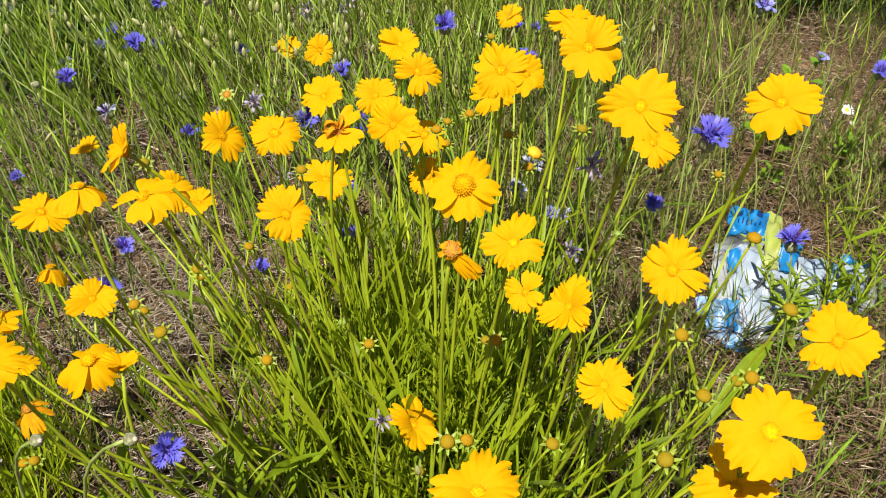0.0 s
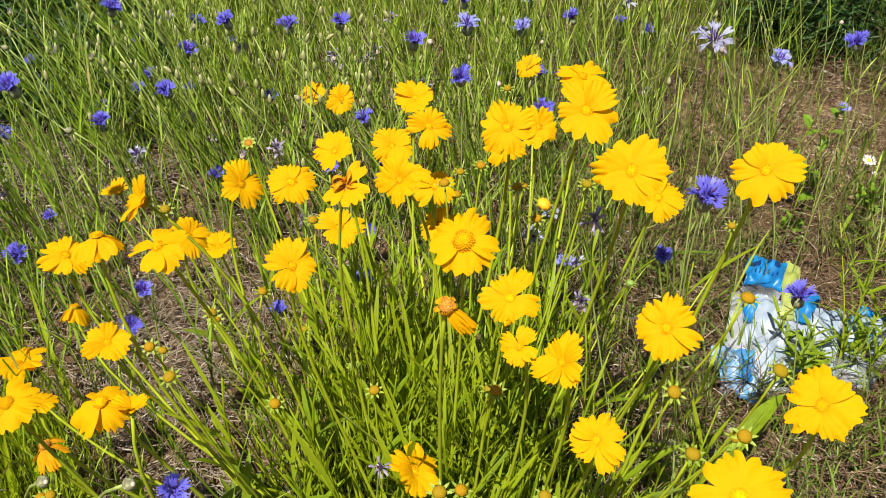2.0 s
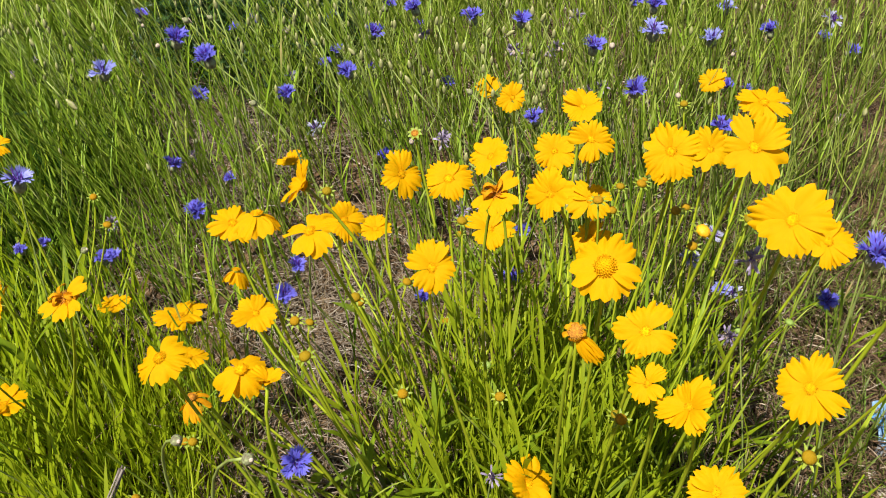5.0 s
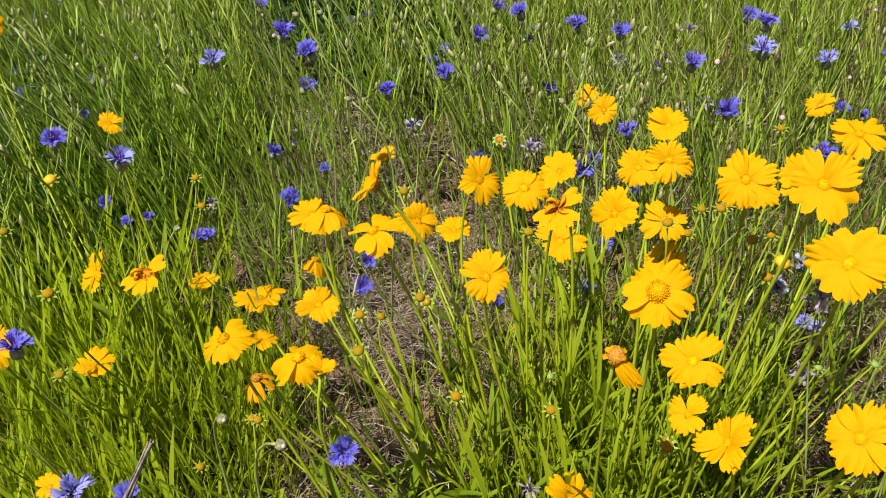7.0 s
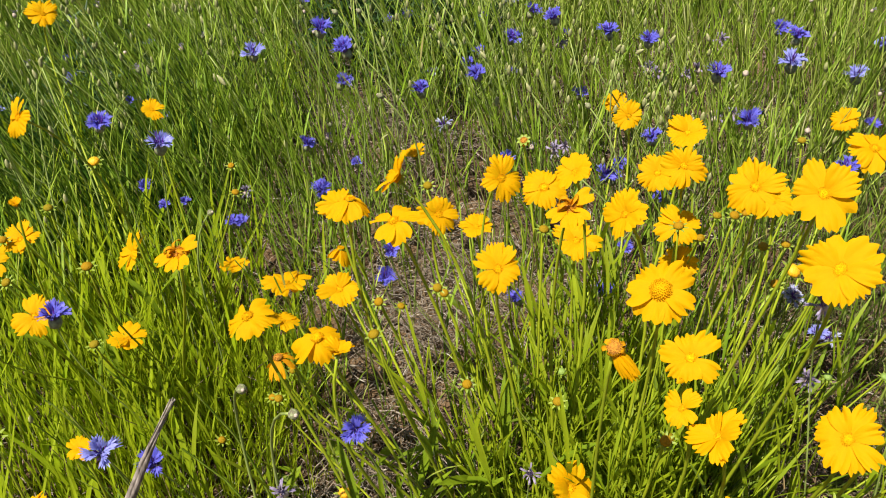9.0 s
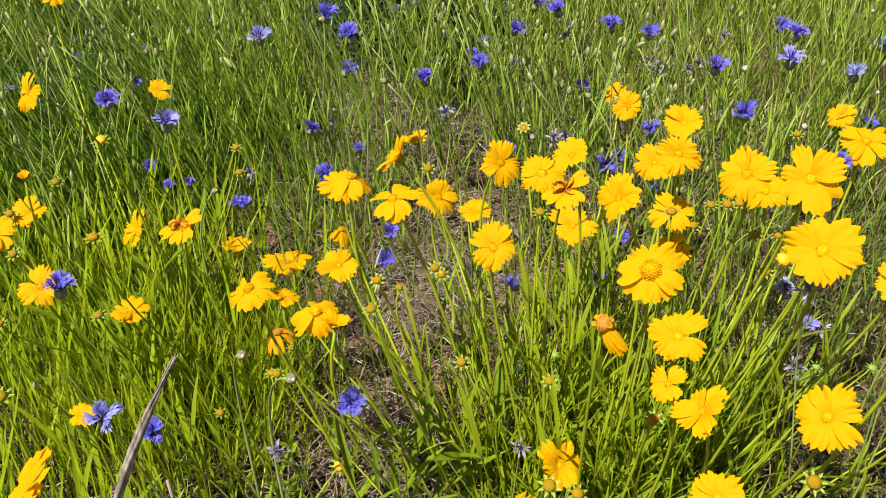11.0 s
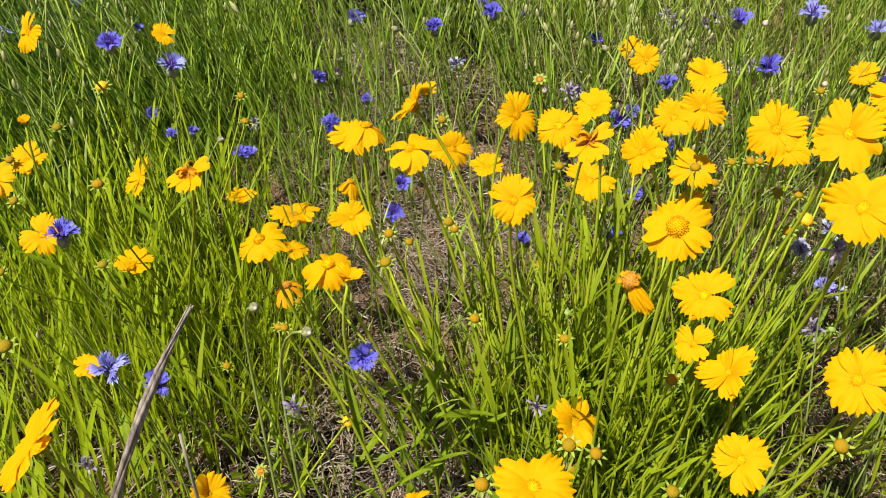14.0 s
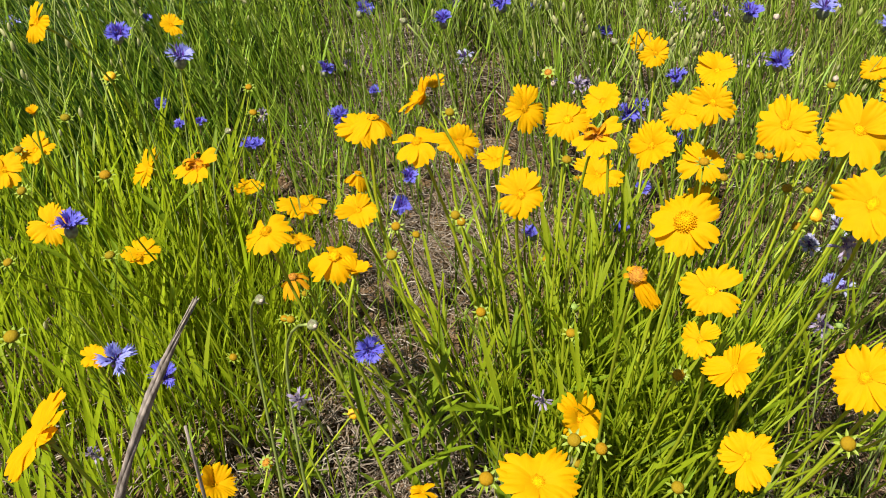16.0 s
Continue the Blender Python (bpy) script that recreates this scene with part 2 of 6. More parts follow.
SEED_TAN = hard("dry_involucre", (0.50, 0.42, 0.33), (0.30, 0.22, 0.17), 0.8, 4.0, (1, 1, 1), 0.5)
DAISY = plant("white_ray", (0.80, 0.79, 0.78), (0.74, 0.70, 0.74), 0.2, 0.6, 8.0, by="object")
BAG_WHITE = hard("white_print_film", (0.27, 0.30, 0.35), (0.19, 0.245, 0.31), 0.45, 30.0, (1, 1, 1), 0.4, 0.5)
BAG_BLUE = hard("blue_print_film", (0.006, 0.15, 0.37), (0.005, 0.09, 0.25), 0.38, 30.0, (1, 1, 1), 0.4, 0.4)
BAG_SKY = hard("light_blue_print_film", (0.04, 0.17, 0.36), (0.24, 0.30, 0.37), 0.35, 22.0, (1, 1, 1), 0.4, 0.5)
BAG_LIME = hard("lime_print_film", (0.24, 0.28, 0.05), (0.27, 0.29, 0.10), 0.3, 14.0, (1, 1, 1), 0.4, 0.5)
BAG_INK = hard("dark_blue_ink", (0.004, 0.02, 0.09), (0.004, 0.03, 0.11), 0.3, 14.0)
FILM = film_material()

STALK_TIP = plant("closed_bud", (0.40, 0.42, 0.15), (0.50, 0.42, 0.26), 0.1, 0.6, 200.0, (1, 1, 1), "island", 0.3)

# ---- building blocks ----
def ground_z(x, y):
    """Height of the uneven ground."""
    return (0.010 * np.sin(3.1 * x + 1.3) * np.cos(2.7 * y) + 0.006 * np.sin(7.3 * x - 4.1 * y)
            + 0.004 * np.sin(15.0 * y + 9.0 * x) + 0.003 * np.sin(23.0 * x - 17.0 * y + 0.7))


def mesh_of(name, verts, faces, material, smooth=True):
    me = bpy.data.meshes.new(name)
    me.from_pydata([tuple(v) for v in verts], [], [tuple(f) for f in faces])
    me.materials.append(material)
    if smooth:
        me.polygons.foreach_set("use_smooth", [True] * len(me.polygons))
    me.update()
    return me


def grid_faces(rows, cols, wrap=False):
    """Quads of a grid of rows x cols points, stored row by row."""
    out = []
    for r in range(rows - 1):
        for c in range(cols if wrap else cols - 1):
            d = (c + 1) % cols
            out.append((r * cols + c, r * cols + d, (r + 1) * cols + d, (r + 1) * cols + c))
    return out


def thing(name, x, y, z, label, category, group="", kind=""):
    ob = new(name)
    ob.empty_display_size = 0.02
    ob.location = (x, y, z)
    return tagged(ob, label, category, group, kind)


def part(name, me, parent, matrix=None, label=""):
    ob = new(name, me)
    ob.parent = parent
    if matrix is not None:
        ob.matrix_basis = matrix
    return tagged(ob, label) if label else ob


def whole(name, me, label, category, group="", kind="", at=(0, 0, 0)):
    ob = new(name, me)
    ob.location = at
    return tagged(ob, label, category, group, kind)


def bezier(p0, p1, p2, p3, n):
    t = np.linspace(0, 1, n)[:, None]
    p0, p1, p2, p3 = (np.array(p, float) for p in (p0, p1, p2, p3))
    return (1 - t) ** 3 * p0 + 3 * t * (1 - t) ** 2 * p1 + 3 * t * t * (1 - t) * p2 + t ** 3 * p3


def tube(path, radii, sides=6):
    """Points and faces of a tube along a path."""
    path = np.asarray(path, float)
    tang = np.gradient(path, axis=0)
    tang /= np.linalg.norm(tang, axis=1)[:, None] + 1e-9
    ref = np.array((0.31, 0.95, 0.05))
    verts = []
    for p, t, r in zip(path, tang, radii):
        a = np.cross(t, ref)
        a /= np.linalg.norm(a) + 1e-9
        b = np.cross(t, a)
        for k in range(sides):
            w = 2 * math.pi * k / sides
            verts.append(p + r * (math.cos(w) * a + math.sin(w) * b))
    faces = grid_faces(len(path), sides, True)
    n = len(path)
    faces.append(tuple(range(sides))[::-1])
    faces.append(tuple(range((n - 1) * sides, n * sides)))
    return verts, faces


def tubes_mesh(name, paths, radii, material, sides=3):
    """Many thin tubes in one mesh: paths (n, k, 3), radii (n, k)."""
    n, k, _ = paths.shape
    tang = np.gradient(paths, axis=1)
    tang /= np.linalg.norm(tang, axis=2, keepdims=True) + 1e-9
    a = np.cross(tang, np.array((0.83, 0.21, 0.52)))
    a /= np.linalg.norm(a, axis=2, keepdims=True) + 1e-9
    b = np.cross(tang, a)
    w = 2 * np.pi * np.arange(sides) / sides
    v = paths[:, :, None] + radii[:, :, None, None] * (np.cos(w)[:, None] * a[:, :, None] + np.sin(w)[:, None] * b[:, :, None])
    f = np.array(grid_faces(k, sides, True))
    return big_mesh(name, v.reshape(-1, 3), (f[None] + (np.arange(n) * k * sides)[:, None, None]).reshape(-1, 4), material)


def ribbons_mesh(name, paths, widths, across, material, fold=0.25):
    """Many leaf blades in one mesh, folded along the middle: paths (n, k, 3), widths (n, k), across (n, 3)."""
    n, k, _ = paths.shape
    tang = np.gradient(paths, axis=1)
    tang /= np.linalg.norm(tang, axis=2, keepdims=True) + 1e-9
    side = across[:, None] - (across[:, None] * tang).sum(2, keepdims=True) * tang
    side /= np.linalg.norm(side, axis=2, keepdims=True) + 1e-9
    up = np.cross(side, tang)
    w = widths[:, :, None]
    v = np.stack((paths - side * w + up * w * fold, paths, paths + side * w + up * w * fold), axis=2)
    f = np.array(grid_faces(k, 3))
    return big_mesh(name, v.reshape(-1, 3), (f[None] + (np.arange(n) * k * 3)[:, None, None]).reshape(-1, 4), material)


def big_mesh(name, verts, quads, material):
    me = bpy.data.meshes.new(name)
    me.vertices.add(len(verts))
    me.vertices.foreach_set("co", np.asarray(verts, np.float32).ravel())
    me.loops.add(len(quads) * 4)
    me.loops.foreach_set("vertex_index", np.asarray(quads, np.int32).ravel())
    me.polygons.add(len(quads))
    me.polygons.foreach_set("loop_start", np.arange(0, len(quads) * 4, 4, dtype=np.int32))
    me.polygons.foreach_set("use_smooth", np.ones(len(quads), bool))
    me.materials.append(material)
    me.update(calc_edges=True)
    return me


def facing(heading, lean):
    """A turn that lays +z along a direction: heading in the plan, lean from upright, in degrees."""
    return Matrix.Rotation(radians(heading), 4, 'Z') @ Matrix.Rotation(radians(lean), 4, 'Y')


def normal_of(heading, lean):
    return np.array(facing(heading, lean) @ Vector((0, 0, 1)))


# ---- flower parts, built once at unit size and shared ----
def petal_mesh(rng, material):
    """A wedge-shaped ray petal with a deeply and unevenly toothed tip."""
    cols, rows = 23, 8
    marks = rng.choice(((-0.45, 0.05, 0.5), (-0.62, -0.2, 0.22, 0.62), (-0.3, 0.38), (-0.6, -0.1, 0.35), (-0.5, 0.0, 0.5)))
    cuts = [(p + rng.uniform(-0.1, 0.1), rng.uniform(0.08, 0.26), rng.uniform(0.09, 0.19)) for p in marks]
    tip = []
    for c in range(cols):
        v = -1 + 2 * c / (cols - 1)
        tip.append(1.0 - 0.20 * abs(v) ** 3 + rng.uniform(-0.015, 0.015) - sum(d * max(0, 1 - abs(v - p) / (1.8 * w)) for p, d, w in cuts))
    broad = rng.uniform(0.29, 0.37)
    twist, lift, cup = rng.uniform(-0.10, 0.10), rng.uniform(0.01, 0.07), rng.uniform(-0.03, 0.09)
    wave, skew = rng.uniform(0, 6), rng.uniform(-0.05, 0.05)
    verts = []
    for r in range(rows):
        u = r / (rows - 1)
        half = broad * (0.22 + 0.80 * math.sin(math.pi * (0.02 + 0.52 * u ** 0.85)) ** 1.2)
        for c in range(cols):
            v = -1 + 2 * c / (cols - 1)
            x = 0.12 + (tip[c] - 0.12) * u
            z = lift * math.sin(math.pi * u) - 0.09 * u ** 3 + cup * v * v * u + 0.006 * math.cos(3 * math.pi * v) * u
            z += twist * v * u + 0.025 * math.sin(6 * u + 4 * v + wave) * u * u
            verts.append((x, v * half + skew * u * u, z))
    return mesh_of("petal", verts, grid_faces(rows, cols), material)


def curled_petal_mesh(rng, material):
    cols, rows = 7, 9
    verts = []
    curl = rng.uniform(2.4, 3.6)
    for r in range(rows):
        u = r / (rows - 1)
        half = 0.20 * (0.35 + 0.65 * math.sin(math.pi * min(1, 0.1 + 0.7 * u)))
        a = curl * u
        cx, cz = 0.14 + 0.42 * math.sin(a) / curl * 1.8, -0.42 * (1 - math.cos(a)) / curl * 1.8
        for c in range(cols):
            v = -1 + 2 * c / (cols - 1)
            verts.append((cx, v * half, cz + 0.10 * v * v + 0.03 * math.sin(9 * u + 4 * v)))
    return mesh_of("petal", verts, grid_faces(rows, cols), material)


def disc_mesh(rng, material, dome):
    """A domed centre packed with tiny florets, in a spiral."""
    verts, faces = [], []
    rings = 6
    for r in range(rings):
        a = (r / (rings - 1)) * math.pi / 2
        for k in range(14):
            w = 2 * math.pi * k / 14
            verts.append((0.92 * math.sin(a) * math.cos(w), 0.92 * math.sin(a) * math.sin(w), dome * (math.cos(a) - 0.15)))
    faces += grid_faces(rings, 14, True)
    n = 96
    for i in range(n):
        rad = math.sqrt((i + 0.5) / n)
        w = i * 2.39996
        x, y = rad * math.cos(w), rad * math.sin(w)
        z = dome * (math.sqrt(max(0, 1 - rad * rad * 0.85)) - 0.15)
        s, h = 0.075, 0.07 + rng.uniform(-0.03, 0.07)
        o = len(verts)
        for k in range(4):
            q = math.pi / 2 * k + w
            verts.append((x + s * math.cos(q), y + s * math.sin(q), z - 0.04))
        for k in range(4):
            q = math.pi / 2 * k + w
            verts.append((x * 1.06 + 0.7 * s * math.cos(q), y * 1.06 + 0.7 * s * math.sin(q), z + h))
        for k in range(4):
            j = (k + 1) % 4
            faces.append((o + k, o + j, o + 4 + j, o + 4 + k))
        faces.append((o + 4, o + 5, o + 6, o + 7))
    return mesh_of("disc", verts, faces, material, False)


def lathe_mesh(name, profile, sides, material, ribs=0.0):
    verts = []
    for r, z in profile:
        for k in range(sides):
            w = 2 * math.pi * k / sides
            q = r * (1 + ribs * math.cos(w * 8))
            verts.append((q * math.cos(w), q * math.sin(w), z))
    faces = grid_faces(len(profile), sides, True)
    faces.append(tuple(range(sides))[::-1])
    faces.append(tuple(range((len(profile) - 1) * sides, len(profile) * sides)))
    return mesh_of(name, verts, faces, material)


def bracts_mesh(name, count, length, half, rise, material):
    """A ring of pointed bracts that spread and bend."""
    verts, faces = [], []
    for k in range(count):
        w = 2 * math.pi * k / count
        ca, sa = math.cos(w), math.sin(w)
        o = len(verts)
        for r in range(5):
            u = r / 4
            h = half * (0.55 + 0.9 * u) * (1 - u ** 3)
            x, z = 0.10 + length * u, rise * u + 0.10 * math.sin(math.pi * u) - 0.12 * u * u
            for v in (-1, 0, 1):
                y = v * h
                verts.append((x * ca - y * sa, x * sa + y * ca, z + 0.04 * abs(v)))
        faces += [tuple(o + i for i in f) for f in grid_faces(5, 3)]
    verts.append((0, 0, -0.05))
    for k in range(count):
        o, q = 15 * k, 15 * ((k + 1) % count)
        faces += [(len(verts) - 1, o, o + 1, o + 2), (len(verts) - 1, o + 2, q)]
    return mesh_of(name, verts, faces, material)


def floret_mesh(rng, material, narrow=1.0):
    """One trumpet floret of a cornflower: a tube that opens into pointed lobes."""
    verts, faces = [], []
    lobes = 6
    spread = radians(34) * narrow
    for k in range(5):
        w = 2 * math.pi * k / 5
        verts.append((0.08, 0.025 * math.cos(w), 0.05 + 0.025 * math.sin(w)))
    for k in range(5):
        w = 2 * math.pi * k / 5
        verts.append((0.46, 0.075 * narrow * math.cos(w), 0.22 + 0.075 * math.sin(w)))
    faces += grid_faces(2, 5, True)
    for i in range(lobes):
        a = -spread + 2 * spread * i / (lobes - 1)
        up = 0.10 * math.cos(math.pi * i / (lobes - 1) * 2) + rng.uniform(-0.05, 0.05)
        reach = 0.52 + rng.uniform(-0.07, 0.07)
        o = len(verts)
        d = (math.cos(a), math.sin(a))
        s = (-math.sin(a), math.cos(a))
        for u, h, z in ((0, 0.05, 0.22), (0.45, 0.075, 0.27 + up * 0.5), (1.0, 0.006, 0.26 + up)):
            for q in (-1, 1):
                verts.append((0.44 + reach * u * d[0] + q * h * s[0], reach * u * d[1] + q * h * s[1], z + 0.02 * q))
        faces += [(o, o + 1, o + 3, o + 2), (o + 2, o + 3, o + 5, o + 4)]
    return mesh_of("floret", verts, faces, material)


def inner_mesh(rng, material, count=18, reach=0.38):
    verts, faces = [], []
    for i in range(count):
        w = i * 2.39996
        rad = reach * math.sqrt((i + 0.5) / count)
        top = (rad * math.cos(w) * 1.25, rad * math.sin(w) * 1.25, 0.48 + rng.uniform(-0.08, 0.14))
        low = (0.5 * rad * math.cos(w), 0.5 * rad * math.sin(w), 0.0)
        o = len(verts)
        for p, r in ((low, 0.02), (top, 0.035), ((top[0] * 1.15, top[1] * 1.15, top[2] + 0.1), 0.012)):
            for k in range(3):
                q = 2.094 * k
                verts.append((p[0] + r * math.cos(q), p[1] + r * math.sin(q), p[2]))
        faces += [tuple(o + j for j in f) for f in grid_faces(3, 3, True)]
    return mesh_of("flower_centre", verts, faces, material)


def leaf_mesh(rng, material, half, bend, blunt):
    """A long leaf that rises along +z and bends towards +x, with a sunken midrib."""
    rows, verts = 10, []
    twist = rng.uniform(-0.5, 0.5)
    for r in range(rows):
        u = r / (rows - 1)
        a = bend * u
        x = (1 - math.cos(a)) / max(bend, 0.05)
        z = math.sin(a) / max(bend, 0.05)
        h = half * (0.28 + 0.72 * math.sin(math.pi * min(1.0, u ** blunt * 0.82 + 0.02)) ** 0.8) * (1 - u ** 7)
        for v in (-1, -0.5, 0, 0.5, 1):
            y = v * h
            f = 0.35 * abs(v) * h
            verts.append((x - f * math.cos(a) + y * math.sin(twist * u), y * math.cos(twist * u), z + f * math.sin(a) + 0.004 * math.sin(20 * u + v)))
    return mesh_of("leaf", verts, grid_faces(rows, 5), material)


rng = random.Random(11)
PETALS = [petal_mesh(rng, PETAL) for _ in range(14)]
PETALS_AGED = [petal_mesh(rng, PETAL_OLD) for _ in range(4)]
PETALS_OLD = [curled_petal_mesh(rng, PETAL_OLD) for _ in range(4)]
PETALS_LIMP = [curled_petal_mesh(rng, PETAL) for _ in range(3)]
DISC_MESH, DISC_BIG, DISC_DRY = disc_mesh(rng, DISC, 0.55), disc_mesh(rng, DISC, 0.95), disc_mesh(rng, DISC_OLD, 0.45)
CALYX = bracts_mesh("calyx", 8, 0.20, 0.08, -0.05, BRACT)
SEPALS = bracts_mesh("sepal_whorl", 8, 1.85, 0.26, 0.40, BRACT)
CUP = bracts_mesh("calyx", 8, 0.55, 0.16, 0.25, BRACT)
RECEPTACLE = lathe_mesh("receptacle", [(0.04, -0.20), (0.10, -0.15), (0.15, -0.08), (0.17, 0.0)], 10, BRACT)
BUD_SHAPE = [(0.25, -0.46), (0.72, -0.34), (0.97, -0.05), (0.95, 0.28), (0.72, 0.56), (0.40, 0.72), (0.1, 0.78)]
BUD_MESH = lathe_mesh("bud", BUD_SHAPE, 16, BUD, 0.03)
BUD_MESH_GREEN = lathe_mesh("bud", BUD_SHAPE, 16, BUD_GREEN, 0.06)
BUD_MESH_GOLD = lathe_mesh("bud", BUD_SHAPE, 16, BUD_GOLD, 0.07)
EGG = [(0.10, -0.62), (0.26, -0.52), (0.34, -0.34), (0.33, -0.14), (0.25, 0.02), (0.16, 0.08)]
EGG_MESH, EGG_DRY = lathe_mesh("involucre", EGG, 12, INVOLUCRE, 0.05), lathe_mesh("involucre", EGG, 12, SEED_TAN, 0.06)
FLORETS = {"": [floret_mesh(rng, FLORET) for _ in range(4)], "pale": [floret_mesh(rng, FLORET_PALE) for _ in range(3)],
           "white": [floret_mesh(rng, FLORET_WHITE, 0.6) for _ in range(3)], "spent": [floret_mesh(rng, FLORET_DRY, 0.22) for _ in range(3)]}
INNERS = {"": inner_mesh(rng, INNER, 26, 0.42), "pale": inner_mesh(rng, INNER), "white": inner_mesh(rng, INNER, 14, 0.28), "spent": inner_mesh(rng, INNER, 10, 0.25)}
LEAVES = [leaf_mesh(rng, LEAF, h, b, s) for h, b, s in ((0.060, 0.35, 1.0), (0.075, 0.6, 1.2), (0.045, 0.2, 0.9), (0.065, 0.95, 1.1), (0.05, 0.45, 0.8))]
LEAVES_NARROW = [leaf_mesh(rng, LEAF, h, b, s) for h, b, s in ((0.017, 0.35, 0.9), (0.022, 0.6, 1.0), (0.014, 0.9, 0.8), (0.019, 0.2, 0.9))]
BLADES = [leaf_mesh(rng, BLADE, h, b, s) for h, b, s in ((0.022, 0.3, 0.9), (0.028, 0.7, 0.9), (0.018, 0.15, 0.8), (0.024, 1.0, 0.9))]
LEAVES_SPOON = [leaf_mesh(rng, LEAF, h, b, s) for h, b, s in ((0.13, 0.5, 1.7), (0.11, 0.9, 1.6), (0.15, 0.3, 1.8))]
STEM_LEAVES = [leaf_mesh(rng, LEAF, h, b, s) for h, b, s in ((0.050, 0.35, 1.0), (0.038, 0.25, 0.9), (0.062, 0.55, 1.1))]
LEAVES_PALE = [leaf_mesh(rng, LEAF_PALE, h, b, s) for h, b, s in ((0.055, 0.25, 1.1), (0.06, 0.5, 1.2))]
LEAVES_HERB = [leaf_mesh(rng, HERB, h, b, s) for h, b, s in ((0.20, 0.6, 1.0), (0.24, 0.9, 1.2), (0.17, 0.4, 0.9))]


def stem_part(root, x, y, z, heading, lean, bx, by, radius, material, bow=0.35, name="stem", leaves=0):
    """A stem from the root's base to the underside of a head, with steep lance leaves in its lower half."""
    z0 = float(ground_z(bx, by)) - 0.008
    head = np.array((x, y, z))
    n = normal_of(heading, lean)
    n = n if n[2] > 0 else n * np.array((1, 1, -1))
    length = z - z0
    side = np.array((rng.uniform(-0.02, 0.02), rng.uniform(-0.02, 0.02), 0))
    path = bezier((bx, by, z0), (bx, by, z0 + bow * length) + side, head - n * 0.22 * length - np.array((0, 0, 0.10 * length)) + side, head, 14)
    v, f = tube(path - np.array((bx, by, z0)), np.linspace(radius * 1.25, radius * 0.85, 14))
    stem = part(name, mesh_of(name, v, f, material), root)
    for k in range(leaves):
        p = path[2 + (k * 5) // leaves] - np.array((bx, by, z0))
        s = rng.uniform(0.055, 0.105)
        part("leaf", STEM_LEAVES[k % 3], stem, Matrix.Translation(tuple(p)) @ Matrix.Rotation(rng.uniform(0, 6.283), 4, 'Z') @ Matrix.Rotation(radians(rng.uniform(12, 38)), 4, 'Y') @ Matrix.Diagonal((s, s, s, 1)))
    return stem


def root_of(name, bx, by, label, category, group):
    return thing(name, bx, by, float(ground_z(bx, by)) - 0.008, label, category, group)


def head_matrix(x, y, z, heading, lean, bx, by, scale):
    z0 = float(ground_z(bx, by)) - 0.008
    return Matrix.Translation((x - bx, y - by, z - z0)) @ facing(heading, lean) @ Matrix.Diagonal((scale, scale, scale, 1))


def coreopsis(x, y, z, heading, lean, dia, petals, cup, bx, by, big_disc=False, drying=False):
    if drying:
        label = "fading orange-yellow coreopsis flower with drooping petals on a slender green stem"
    elif cup >= 30:
        label = "half-open yellow coreopsis flower with upright petals on a slender green stem"
    elif cup <= -20:
        label = "yellow coreopsis flower with few drooping petals on a slender green stem"
    elif big_disc:
        label = "broad yellow coreopsis flower with a large raised orange centre"
    elif dia < 0.047:
        label = "small golden yellow coreopsis flower on a slender green stem"
    else:
        label = "golden yellow coreopsis flower with notched petals on a slender green stem"
    root = root_of("coreopsis_flower", bx, by, label, "flower", "yellow coreopsis flowers")
    stem_part(root, x, y, z, heading, lean, bx, by, 0.0017, STEM, leaves=4)
    r = dia / 2
    m = head_matrix(x, y, z, heading, lean, bx, by, r)
    s = 0.30 if big_disc else 0.205
    disc_mesh_used = DISC_DRY if drying else DISC_BIG if big_disc else DISC_MESH
    head = part("flower_head", RECEPTACLE, root, m)
    part("disc", disc_mesh_used, head, Matrix.Diagonal((s, s, s, 1)), "orange textured centre of tiny florets")
    part("calyx", CALYX, head, Matrix.Translation((0, 0, -0.12)) if cup > -15 else Matrix.Translation((0, 0, -0.24)) @ Matrix.Diagonal((0.7, 0.7, 0.7, 1)))
    start = rng.uniform(0, 6.28)
    for k in range(petals):
        a = start + 2 * math.pi * (k + rng.uniform(-0.30, 0.30)) / petals
        me = rng.choice(PETALS_AGED if drying else PETALS_LIMP if cup < -30 and rng.random() < 0.12 else PETALS)
        tilt = radians(cup + rng.uniform(-9, 9) * (0.35 if petals > 9 else 1))
        q = rng.uniform(0.78, 1.10)
        wide = rng.uniform(0.80, 1.15) * (0.62 if drying else 1)
        part("petal", me, head, Matrix.Rotation(a, 4, 'Z') @ Matrix.Translation((0, 0, 0.015 + 0.012 * (k % 3))) @ Matrix.Rotation(-tilt, 4, 'Y')
             @ Matrix.Rotation(rng.uniform(-0.2, 0.2), 4, 'X') @ Matrix.Diagonal((q, wide * (1.2 if petals < 7 else 1.1 if petals < 8 else 1.03), q, 1)))
    return root


